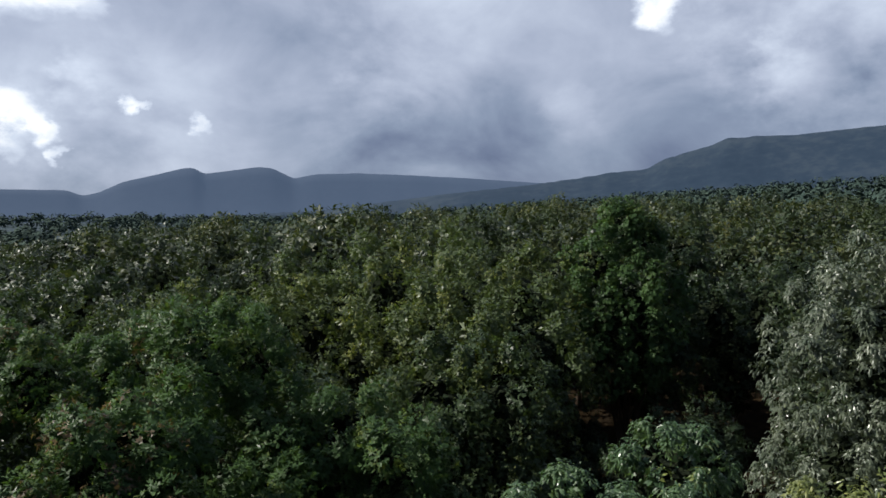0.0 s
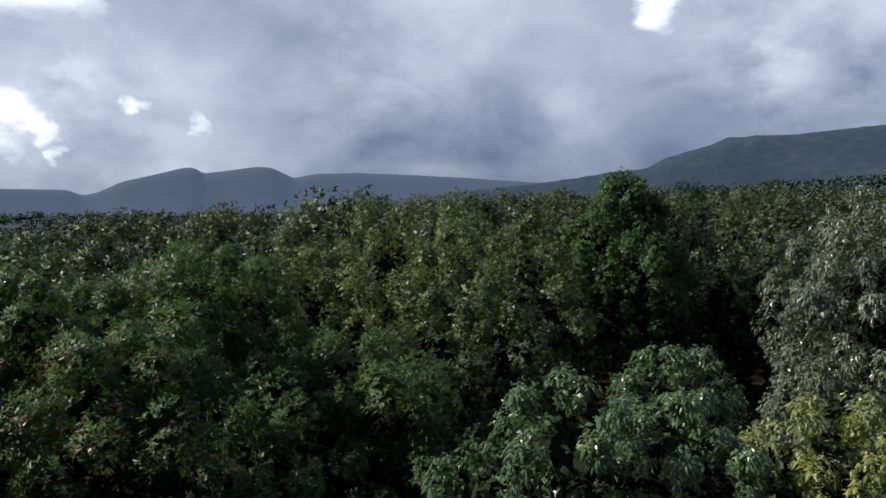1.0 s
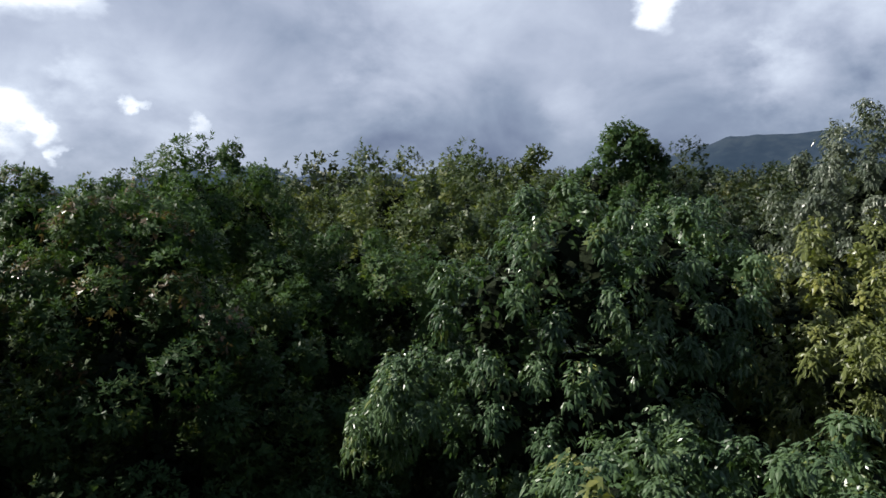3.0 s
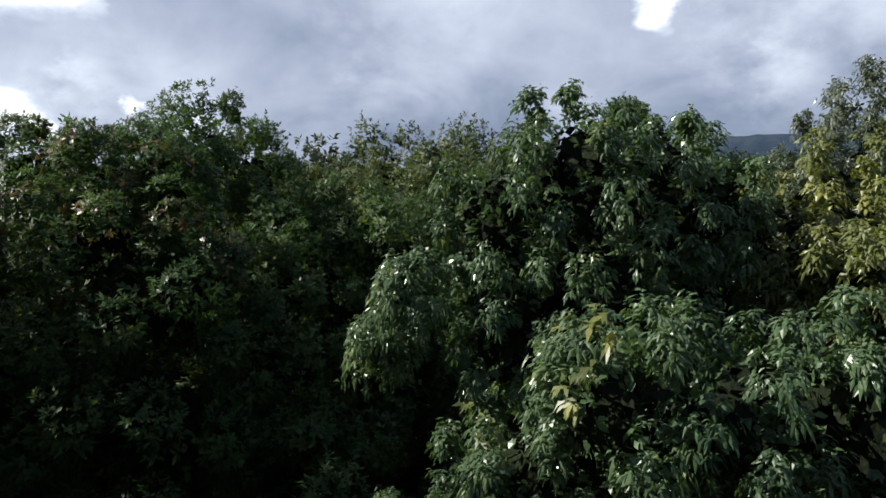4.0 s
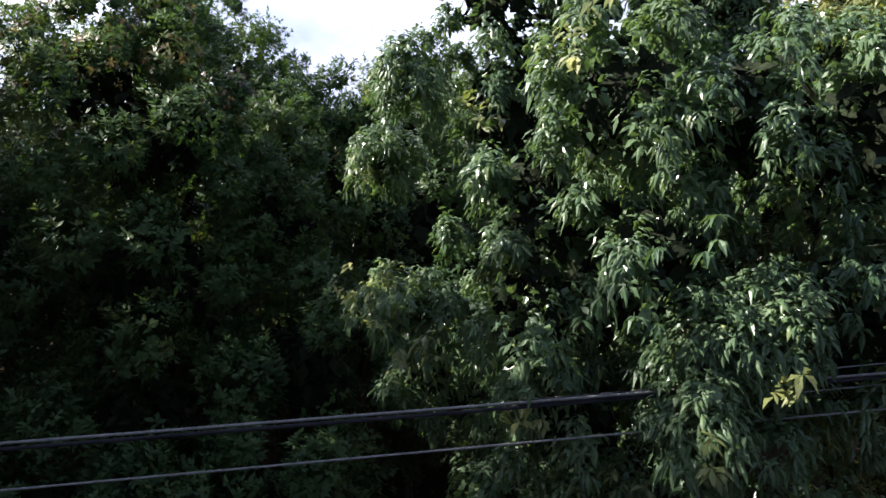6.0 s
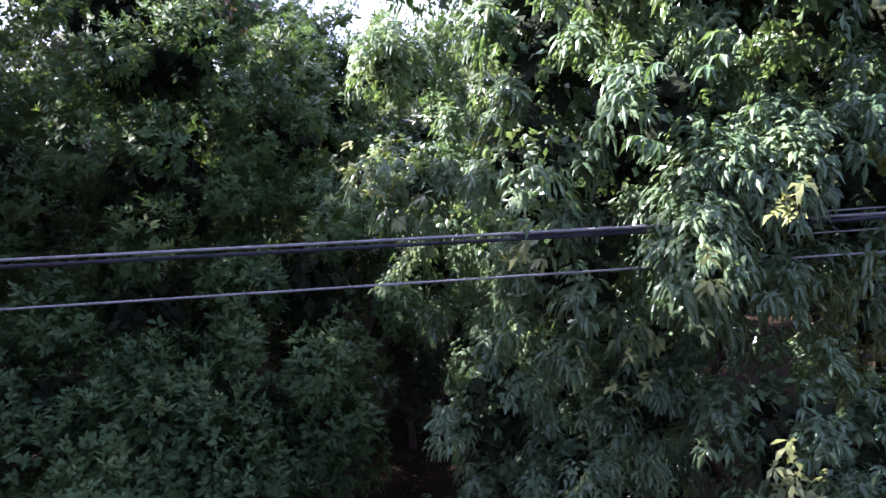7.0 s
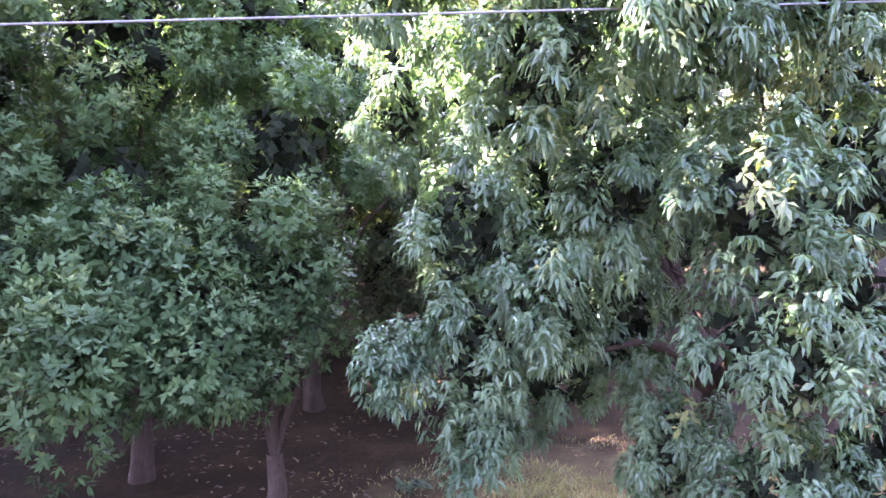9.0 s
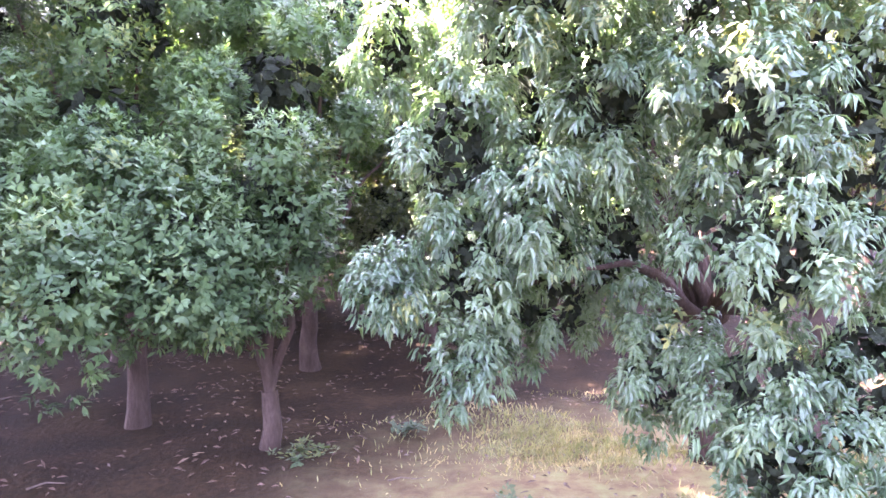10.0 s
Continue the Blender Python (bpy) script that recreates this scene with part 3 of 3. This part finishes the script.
PEAKS = orchard_tree(13, (-5.6, 13.2, 0.02), [(-5.6, 13.6, 7.4, 2.2, 1.7, 2.6), (-4.7, 13.5, 9.6, 0.65, 0.65, 1.05), (-6.4, 13.6, 9.0, 0.8, 0.7, 1.05), (-7.9, 13.3, 9.2, 0.8, 0.8, 0.95), (-4.2, 15.0, 9.3, 0.8, 0.8, 0.85), (-3.3, 13.4, 8.0, 0.9, 0.8, 1.1)],
             "tall orchard tree with two leafy peaks", girth=0.16, fork_height=2.0, cheap=True)
orchard_tree(14, (-2.0, 12.6, 0.02), [(-2.4, 12.9, 6.4, 1.5, 1.3, 1.9), (-0.9, 13.0, 6.0, 1.3, 1.2, 2.1), (-2.9, 12.5, 7.5, 0.7, 0.7, 0.75), (-1.8, 13.5, 8.1, 0.8, 0.8, 0.9), (-2.5, 10.5, 6.3, 0.8, 0.9, 0.9), (-3.0, 11.6, 7.1, 0.6, 0.6, 0.8), (-0.9, 12.8, 7.7, 0.65, 0.65, 0.8)],
             "rounded dark green orchard tree", cheap=True, girth=0.14, fork_height=1.5)
orchard_tree(15, (-7.4, 9.0, 0), [(-7.4, 9.3, 4.6, 1.9, 1.8, 3.1), (-6.0, 8.2, 2.8, 1.0, 0.9, 1.4), (-8.0, 9.8, 7.4, 1.2, 1.2, 1.6), (-6.3, 9.0, 5.8, 1.0, 0.9, 1.1)], "broad dark green orchard tree", cheap=True, per_clump=120, girth=0.15, fork_height=1.3)

orchard_tree(16, (7.2, 27.8, float(rise(7.2, 27.8)) - 0.05), [(7.2, 27.8, 8.6, 2.3, 2.1, 3.0), (7.0, 27.6, 12.4, 0.6, 0.6, 0.75), (7.9, 27.8, 11.8, 0.7, 0.7, 0.6), (6.0, 27.6, 10.8, 1.0, 1.0, 0.9)],
             "dark orchard tree with a knob standing above the canopy", cheap=True, per_clump=90, length=0.14, width=0.42, girth=0.17, fork_height=2.2, low=6.0)


def new_flush(root, centres, share, seed):
    """Bronze young leaves at the ends of the upper twigs."""
    rng = np.random.default_rng(seed)
    foot = np.array(root.location)
    c = centres[rng.random(len(centres)) < share]
    d = unit(ball(rng, len(c) * 26) + np.array([0.0, -0.35, 0.6]))
    v, f, normals = rosettes(rng, np.repeat(c, 26, 0) + d * rng.uniform(0.34, 0.46, (len(d), 1)), d, 7, 0.085, 0.34, 0.2, 0.9)
    part("new_leaves", mesh_from("new_leaves", v - foot, f, LEAF_BRONZE, normals=normals), root, "bronze-brown young leaves")["kind"] = "stuff"


new_flush(TALL[0], TALL[2][TALL[2][:, 2] > 6.8], 0.35, 71)
new_flush(PEAKS[0], PEAKS[2][(PEAKS[2][:, 2] > 7.5) & (PEAKS[2][:, 0] < -5.0)], 0.4, 72)

# ---- trees with drooping leaves ----
DROOP = dict(leaf=LEAF_DROOP, spacing=0.54, radius=0.26, per_clump=25, count=8, length=0.102, width=0.36, droop=0.85, spread=1.0, lift=0.45, inner=0.25, fill=0.55)
BIG_LOBES = [
    # the head of the tree
    (1.2, 7.1, 8.6, 0.72, 0.75, 0.92), (2.3, 7.5, 8.5, 0.65, 0.7, 0.85), (0.45, 7.0, 8.3, 0.5, 0.55, 0.65), (3.1, 9.4, 8.6, 0.75, 0.75, 0.8), (2.75, 7.2, 8.35, 0.4, 0.45, 0.6),
    # the body behind the overhanging boughs
    (0.55, 7.0, 7.3, 0.6, 0.6, 0.95), (-0.42, 6.75, 7.55, 0.2, 0.25, 0.2), (-0.8, 7.9, 6.8, 0.28, 0.3, 0.3), (1.5, 7.1, 7.2, 1.2, 1.0, 1.4), (2.9, 8.2, 7.2, 1.1, 1.1, 1.5), (2.9, 8.4, 5.6, 1.2, 1.2, 1.5),
    (1.2, 7.0, 5.6, 1.2, 1.0, 1.5), (-0.35, 7.6, 4.7, 0.38, 0.4, 0.7), (1.4, 7.6, 4.4, 1.3, 1.0, 1.4), (1.6, 7.8, 2.9, 1.1, 0.7, 1.4),
    # boughs that reach out towards the path, the upper row
    (1.1, 4.85, 6.95, 0.5, 0.7, 0.5), (2.0, 4.85, 6.85, 0.62, 0.72, 0.6), (2.95, 5.1, 6.8, 0.75, 0.8, 0.7), (0.62, 5.2, 6.3, 0.45, 0.7, 0.6), (0.55, 5.1, 5.5, 0.42, 0.62, 0.6),
    (-0.3, 5.95, 5.4, 0.4, 0.3, 0.16),
    # the lower row
    (1.3, 4.9, 5.85, 0.6, 0.75, 0.65), (1.95, 4.85, 5.15, 0.6, 0.65, 0.6), (2.85, 5.1, 5.4, 0.7, 0.7, 0.9), (0.9, 5.35, 4.65, 0.5, 0.6, 0.5), (1.55, 4.4, 5.3, 0.14, 0.14, 0.14), (2.0, 4.45, 5.4, 0.2, 0.16, 0.2), (1.45, 4.22, 4.85, 0.1, 0.1, 0.1),
    # hanging curtains
    (0.35, 6.0, 3.4, 0.5, 0.4, 0.7), (0.45, 6.05, 2.4, 0.48, 0.38, 0.75), (0.5, 6.15, 1.6, 0.32, 0.28, 0.5), (0.95, 5.55, 2.9, 0.35, 0.4, 0.55), (-0.25, 6.1, 2.15, 0.22, 0.2, 0.22),
    (2.3, 4.75, 3.6, 0.45, 0.52, 0.55), (2.5, 4.85, 2.6, 0.52, 0.5, 0.75), (3.2, 5.1, 3.2, 0.6, 0.6, 1.2), (2.6, 5.0, 1.5, 0.42, 0.4, 0.55), (2.75, 4.95, 0.95, 0.42, 0.38, 0.5), (3.5, 5.2, 1.5, 0.55, 0.5, 0.9), (2.2, 6.1, 1.4, 0.4, 0.35, 0.55), (1.5, 5.5, 3.7, 0.45, 0.4, 0.5),
    # the shaded inside between them
    (1.75, 6.3, 3.7, 0.55, 0.45, 0.8), (1.75, 6.6, 2.6, 0.6, 0.45, 0.75), (1.3, 7.0, 1.9, 0.6, 0.4, 0.6)]
big_root, big_crown, _ = build_tree("drooping_tree", "large tree with long drooping glossy leaves", "", 21, (3.3, 7.6, 0), BIG_LOBES, girth=0.17, fork_height=1.6, arms=9, **DROOP)
def near_leaves(crown_ob, foot):
    """The outermost sprays of the big tree, leaf by leaf."""
    rng = np.random.default_rng(210)
    kinds = []
    for bend in (0.45, 0.7, 0.95):
        v, f = leaves(np.zeros((1, 3)), np.array([[0.0, 1.0, 0.0]]), np.array([[1.0, 0.0, 0.0]]), 0.105, 0.036, 0.0, 0.25)
        v[:, 2] -= bend * 0.105 * (v[:, 1] / 0.105) ** 2
        kinds.append(mesh_from("leaf", v, f, LEAF_DROOP_ONE))
    for lobe in (BIG_LOBES[21], BIG_LOBES[33], BIG_LOBES[29]):
        c, r = np.array(lobe[:3]), np.array(lobe[3:])
        for _ in range(12):
            d = unit(np.array([rng.uniform(-0.8, 0.6), -1.0, rng.uniform(-0.7, 0.9)]))
            at = c + d * (r + 0.24)
            start = rng.uniform(0, 360)
            for i in range(8):
                ob = part("leaf", kinds[int(rng.integers(3))], crown_ob)
                ob.matrix_basis = pose(*(at - foot), rng.uniform(-40, 5), rng.uniform(-25, 25), start + i * 137.5) @ Matrix.Scale(rng.uniform(0.75, 1.15), 4)


near_leaves(big_crown, np.array((3.3, 7.6, 0)))


def young_shoots(root, foot):
    """Sprays of yellow-green new leaves at the ends of the big tree's twigs."""
    rng = np.random.default_rng(211)
    tips = []
    for at in ((1.84, 3.81, 3.84), (1.83, 3.78, 3.57), (1.87, 3.95, 5.25), (1.23, 4.45, 4.4), (1.23, 4.45, 4.25), (0.49, 4.5, 4.9), (-0.95, 6.1, 5.55), (-0.6, 5.67, 5.3), (-0.3, 5.28, 5.25),
               (0.84, 4.97, 7.5), (0.91, 4.06, 7.6), (0.75, 4.15, 7.23), (0.1, 4.7, 6.9), (1.44, 3.82, 4.75), (2.1, 5.6, 1.9)):
        tips.append(np.array(at) + rng.normal(0, 0.09, (5, 3)))
    tips = np.concatenate(tips)
    v, f, normals = rosettes(rng, tips, unit(np.array([-0.3, -0.5, 0.8]) + rng.normal(0, 0.3, tips.shape)), 7, 0.105, 0.33, 0.85, 0.95, False, 0.3)
    ob = part("young_leaves", mesh_from("young_leaves", v - foot, f, LEAF_YELLOW, normals=normals), root, "yellow-green young leaves")
    ob["kind"] = "stuff"


young_shoots(big_root, np.array((3.3, 7.6, 0)))
build_tree("yellowing_tree", "tree with drooping yellow-green leaves", "", 22, (4.7, 8.0, 0), [(4.3, 7.9, 8.2, 0.75, 0.75, 0.85), (3.7, 7.6, 7.9, 0.6, 0.6, 0.75), (4.35, 6.6, 7.45, 0.6, 0.5, 0.65), (3.75, 6.6, 7.7, 0.4, 0.4, 0.45), (4.6, 7.5, 6.8, 1.0, 0.9, 1.3), (3.8, 7.7, 6.6, 0.8, 0.8, 1.0), (4.7, 7.6, 4.6, 1.1, 1.0, 1.6)],
           girth=0.15, fork_height=1.6, **{**DROOP, "leaf": LEAF_YELLOW, "spacing": 0.5})
build_tree("silvery_tree", "tall tree with silvery grey-green hanging leaves", "", 23, (10.4, 16.0, 0.2), [(10.2, 15.6, 9.0, 2.5, 2.2, 2.7), (9.2, 15.2, 6.2, 1.9, 1.8, 2.4), (11.6, 16.0, 7.0, 2.2, 2.0, 3.0)],
           girth=0.2, fork_height=2.2, **{**DROOP, "leaf": LEAF_SILVER, "spacing": 0.8, "radius": 0.48, "per_clump": 34, "count": 7, "length": 0.14})


# ---- the orchard behind: a few kinds, repeated ----
def kind_tree(seed, height, leaf, far):
    rng = np.random.default_rng(seed)
    lobes = [(0, 0, height * 0.5, 1.8, 1.8, height * 0.34)]
    for i in range(7):
        a, r = i * 0.9 + rng.uniform(-0.4, 0.4), rng.uniform(0.9, 1.8)
        lobes.append((r * math.cos(a), r * math.sin(a), height * rng.uniform(0.55, 0.8), rng.uniform(0.8, 1.3), rng.uniform(0.8, 1.3), height * rng.uniform(0.14, 0.2)))
    look_ = dict(droop=0.15, spread=0.8, lift=0.45, cheap=True, domed=True, **[
        dict(spacing=1.0, radius=0.46, per_clump=84, count=6, length=0.13, width=0.42, arms=6),
        dict(spacing=1.25, radius=0.52, per_clump=84, count=6, length=0.14, width=0.40, arms=4),
        dict(spacing=1.45, radius=0.68, per_clump=40, count=4, length=0.27, width=0.46, arms=3)][far])
    look_["fill"], look_["low"] = 0.45, (0.0, 0.42 * height, 0.52 * height)[far]
    return build_tree("orchard_tree", "dense rounded green orchard tree", "orchard trees", seed, (0, 0, 0), lobes, leaf, girth=0.15, fork_height=1.8, **look_)[0]


KINDS_NEAR = [kind_tree(s, h, LEAF_ORCHARD, 0) for s, h in ((31, 9.6), (32, 10.4), (33, 9.0))]
KINDS_MID = [kind_tree(s, h, LEAF_ORCHARD, 1) for s, h in ((36, 9.6), (37, 10.4), (38, 9.0), (39, 11.2))]
KINDS_SHADE = [kind_tree(s, h, LEAF_SHADE, 1) for s, h in ((44, 9.8), (45, 10.6))]
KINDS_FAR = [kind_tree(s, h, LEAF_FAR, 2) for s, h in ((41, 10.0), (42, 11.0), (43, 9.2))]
TOPS = {k.name: max(v.co.z for c in k.children for v in c.data.vertices) for k in KINDS_NEAR + KINDS_MID + KINDS_SHADE + KINDS_FAR}
rng = np.random.default_rng(5)
used = {}


def plant(kind, x, y, top, turn):
    """A copy of kind whose crown ends at the height top, or with top under 2, scaled so."""
    z = float(rise(x, y)) - 0.05
    scale = (top - z) / TOPS[kind.name] if top > 2 else top
    m = pose(x, y, z, 0, 0, turn)
    if kind not in used:
        used[kind] = kind
        kind.matrix_basis = m
        kind.scale = (scale, scale, scale * 1.02)
        return
    ob = copy_thing(kind, m)
    ob.scale = (scale, scale, scale * rng.uniform(0.94, 1.08))


for row, y0 in enumerate(np.arange(16.5, 37, 4.6)):
    for x0 in np.arange(-27, 28, 4.6):
        x, y = x0 + rng.uniform(-0.9, 0.9) + (row % 2) * 2.3, y0 + rng.uniform(-0.9, 0.9)
        if abs(x) > y * 0.64 + 3 or (6 < x < 14 and 12 < y < 20) or (2.2 < x < 9.5 and y < 24):
            continue
        kinds = KINDS_NEAR if y < 20 and x < 2 else KINDS_SHADE if x > 2.5 else KINDS_MID
        top = 9.6 + 0.05 * x + 0.2 * min(y - 15.5, 7) + 0.08 * max(y - 22.5, 0)
        if 3 < x < 10.5 and y < 28:
            top -= 3.4
        elif -2 < x < 3 and 20 < y < 31:
            top += 1.2
        plant(kinds[int(rng.integers(len(kinds)))], x, y, top + rng.uniform(-2.6, 0.6) - (0.9 if abs(x + 1) < 4 and y < 20 else 0), rng.uniform(0, 360))
for row, y0 in enumerate(np.arange(37, 92, 6.0)):
    for x0 in np.arange(-66, 68, 5.6):
        x, y = x0 + rng.uniform(-1.4, 1.4) + (row % 2) * 2.6, y0 + rng.uniform(-1.4, 1.4)
        if abs(x) > y * 0.64 + 3:
            continue
        plant(KINDS_FAR[int(rng.integers(3))], x, y, 11.8 + (0.075 if x < 0 else 0.025) * x + 0.05 * (y - 15) + rng.uniform(-1.6, 0.6), rng.uniform(0, 360))
# an unseen row, added to shade the foot of the big tree
for x, y, top, turn in ((-8.9, 3.9, 12.8, 20), (-8.9, 1.8, 13.2, 80), (-9.2, 6.4, 11.7, 140), (-10.6, 3.0, 14.2, 200), (-10.6, 4.8, 13.9, 260), (-10.9, 9.0, 12.8, 320), (-11.6, 11.2, 12.8, 50), (-12.6, 4.2, 14.0, 110)):
    plant(KINDS_MID[1], x, y, top, turn)
# the trees beside the path and the ones in the hollow
# low ones added to close sunlit gaps; the last two unseen, casting shade
for x, y, top in ((0.2, 14.6, 7.4), (-9.8, 13.8, 10.0), (-8.6, 17.4, 9.6), (-12.4, 17.6, 10.0), (0.0, 17.2, 9.7), (-0.9, 15.4, 5.0), (-3.2, 15.9, 5.2), (-5.8, 16.6, 5.0), (0.9, 11.9, 4.4), (-14.6, 12.6, 12.0), (-13.8, 8.4, 12.5)):
    plant(KINDS_NEAR[int(rng.integers(3))], x, y, top, rng.uniform(0, 360))
# all out of view, added around the path to hold back sun and sky
for x, y, top in ((-9.0, -0.6, 12.0), (-8.8, -3.2, 10.8), (-13.2, 4.5, 11.0), (-17.0, 9.0, 10.5), (-16.5, 13.0, 10.5), (-18.0, 17.0, 10.5), (-17.5, 21.0, 10.8), (-21.0, 25.0, 11.0), (8.6, 9.6, 9.0), (11.5, 5.5, 9.5), (7.9, 4.6, 8.5), (-10.0, -0.4, 10.5), 
                  (-7.6, -5.6, 8.0), (-3.2, -6.6, 6.6), (1.2, -6.6, 6.4), (5.6, -6.6, 6.6), (9.6, -4.2, 8.0), (-12.0, -5.0, 9.8), (11.5, 0.5, 9.4)):
    plant(KINDS_MID[int(rng.integers(4))], x, y, top, rng.uniform(0, 360))
# the 4 m ones are added, to close off sunlit ground behind
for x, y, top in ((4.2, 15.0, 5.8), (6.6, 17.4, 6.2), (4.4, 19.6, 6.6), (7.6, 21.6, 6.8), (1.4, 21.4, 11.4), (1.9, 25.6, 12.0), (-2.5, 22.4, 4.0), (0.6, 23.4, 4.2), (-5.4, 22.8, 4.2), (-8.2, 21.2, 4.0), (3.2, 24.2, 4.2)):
    plant(KINDS_SHADE[int(rng.integers(2))] if x > 1 and top < 8 else KINDS_NEAR[int(rng.integers(3))], x, y, top, rng.uniform(0, 360))
plant(KINDS_FAR[0], -6.9, 45.0, 13.8, 40)
plant(KINDS_FAR[1], 3.5, 38.0, 13.6, 100)


def weed(x, y, size, seed):
    """A low clump of broad green leaves on the soil."""
    rng = np.random.default_rng(seed)
    tips = np.stack([rng.normal(0, size, 14), rng.normal(0, size, 14), rng.uniform(0.03, 0.16, 14)], 1)
    v, f, normals = rosettes(rng, tips, unit(np.array([0, 0, 1.0]) + rng.normal(0, 0.3, (14, 3))), 7, 0.11, 0.38, 0.3, 0.9)
    v[:, 2] = np.maximum(v[:, 2], 0.004)
    root = new("weed", mesh_from("weed", v, f, LEAF_ORCHARD, normals=normals))
    root.location = (x, y, float(rise(x, y)))
    tagged(root, "low green weed on brown leaf litter", "weed", "weeds under the trees")


for i, (x, y, size) in enumerate(((-1.5, 7.7, 0.16), (-1.25, 7.9, 0.1), (0.9, 6.3, 0.1), (-0.2, 8.6, 0.08), (1.5, 6.0, 0.12))):
    weed(x, y, size, 60 + i)


def stick(points, girth):
    """A dry stick lying on the soil."""
    pts = np.array([(x, y, float(rise(x, y)) + h) for x, y, h in points])
    v, f = tube(pts - pts[0], np.linspace(girth, girth * 0.4, len(pts)), 6)
    ob = new("stick", mesh_from("stick", v, f, DRY_WOOD, True))
    ob.location = pts[0]
    tagged(ob, "dry pale stick lying on brown leaf litter", "stick", "sticks on the soil")


stick(((-0.33, 6.98, 0.06), (-0.2, 7.0, 0.085), (-0.07, 7.0, 0.07), (0.1, 7.05, 0.06)), 0.011)
stick(((-6.2, 10.2, 0.08), (-6.0, 10.3, 0.11), (-5.8, 10.3, 0.09)), 0.016)
stick(((-3.95, 6.9, 0.05), (-3.8, 7.0, 0.08), (-3.62, 7.0, 0.07)), 0.013)


# ---- overhead cables ----
def cable(name, label, heights, offset, radius, mat, x_from=-30.0, x_to=30.0, sides=8):
    """A sagging cable across the view: height at the middle, slope and sag; offset ahead."""
    xs = np.linspace(x_from, x_to, 61)
    mid, slope, sag = heights
    pts = np.stack([xs, 4.24 + offset + 0.10 * xs, mid + slope * xs + sag * (xs / 5) ** 2], -1)
    v, f = tube(pts, np.full(len(xs), radius), sides)
    return tagged(new(name, mesh_from(name, v, f, mat, True)), label, "cable", "overhead cables")


cable("power_cable", "weathered pale grey overhead cable", (5.00, 0.055, 0.01), 0.0, 0.009, CABLE_PALE)
cable("power_cable", "thick black overhead cable under a pale one", (4.965, 0.057, 0.01), 0.02, 0.012, CABLE_DARK)
cable("telephone_cable", "thin pale overhead cable", (4.73, 0.062, 0.008), 0.05, 0.007, CABLE_PALE)
cable("spliced_cable", "thick black spliced end of an overhead cable", (4.985, 0.057, 0.01), 0.03, 0.026, CABLE_DARK, 0.35, 1.35)
for lift in (0.0, -0.06, -0.14):
    cable("branch_wire", "thin grey wire fanning out among leaves", (5.0 + lift, 0.07, 0.002), 0.10, 0.005, CABLE_PALE, 1.3, 30.0, 6)


# ---- forest floor ----
def scatter_floor():
    rng = np.random.default_rng(77)
    n = 9000
    x, y = rng.uniform(-14, 14, n), rng.uniform(2, 22, n)
    z = rise(x, y) + 0.012 + 0.05 * (np.sin(x * 1.7 + 0.6 * y) + np.sin(y * 2.3 - 0.8 * x)) * np.exp(-(x ** 2 + y ** 2) / 3600)
    way = unit(np.stack([rng.normal(size=n), rng.normal(size=n), rng.normal(0, 0.15, n)], -1))
    side = unit(np.cross(way, np.array([0, 0, 1.0]) + rng.normal(0, 0.25, (n, 3))))
    v, f = leaves(np.stack([x, y, z], -1), way, side, rng.uniform(0.07, 0.15, n), rng.uniform(0.03, 0.05, n), 0.0, 0.3)
    tagged(new("fallen_leaves", mesh_from("fallen_leaves", v, f, LITTER)), "dry brown leaves fallen on the orchard floor", "leaf litter", kind="stuff")
    # grass: thick in the open, thin under the trees
    n = 90000
    x, y = rng.uniform(-1.5, 8, n), rng.uniform(3.5, 11, n)
    patch = np.array([noise.noise((a * 0.55, b * 0.55, 3.0)) for a, b in zip(x, y)])
    open_ = 0.05 + 0.95 * smooth(-0.6, 1.6, x) * (1 - smooth(8.5, 11, y))
    keep = rng.random(n) < open_ * smooth(-0.35, 0.35, patch)
    x, y = x[keep], y[keep]
    n = len(x)
    z = rise(x, y) - 0.01 + 0.05 * (np.sin(x * 1.7 + 0.6 * y) + np.sin(y * 2.3 - 0.8 * x)) * np.exp(-(x ** 2 + y ** 2) / 3600)
    way = unit(np.stack([rng.normal(0, 0.55, n), rng.normal(0, 0.55, n), np.ones(n)], -1))
    side = unit(np.cross(way, rng.normal(size=(n, 3))))
    v, f = blades(np.stack([x, y, z], -1), way, side, rng.uniform(0.06, 0.17, n), rng.uniform(0.009, 0.016, n), 0.2)
    tagged(new("grass", mesh_from("grass", v, f, GRASS)), "short patchy grass at the edge of the orchard", "grass", kind="stuff")


scatter_floor()


def far_woods():
    """Woods on the rising slopes past the orchard: lumps of many small facets."""
    rng = np.random.default_rng(91)
    n = 2600
    d = 88 * (700 / 88) ** rng.random(n)
    az = np.radians(rng.uniform(-42, 46, n))
    x, y = d * np.sin(az), d * np.cos(az)
    z = rise(x, y)
    size = rng.uniform(1.8, 3.6, n) * (1 + d / 900)
    k = 30
    b = ball(rng, n * k)
    b[:, 2] = np.abs(b[:, 2])
    c = np.repeat(np.stack([x, y, z + size * 0.5], -1), k, 0)
    s = np.repeat(size, k)[:, None]
    p = c + b * s * rng.uniform(0.85, 1.0, (n * k, 1))
    v, f, normals = rosettes(rng, p, unit(b + np.array([0, 0, 0.3])), 2, 1.5, 0.95, 0.1, 1.0, True, 0.85)
    tagged(new("distant_woods", mesh_from("distant_woods", v, f, HAZY_WOODS, normals=normals)), "dark woods covering the far slopes", "woods", kind="stuff")


far_woods()
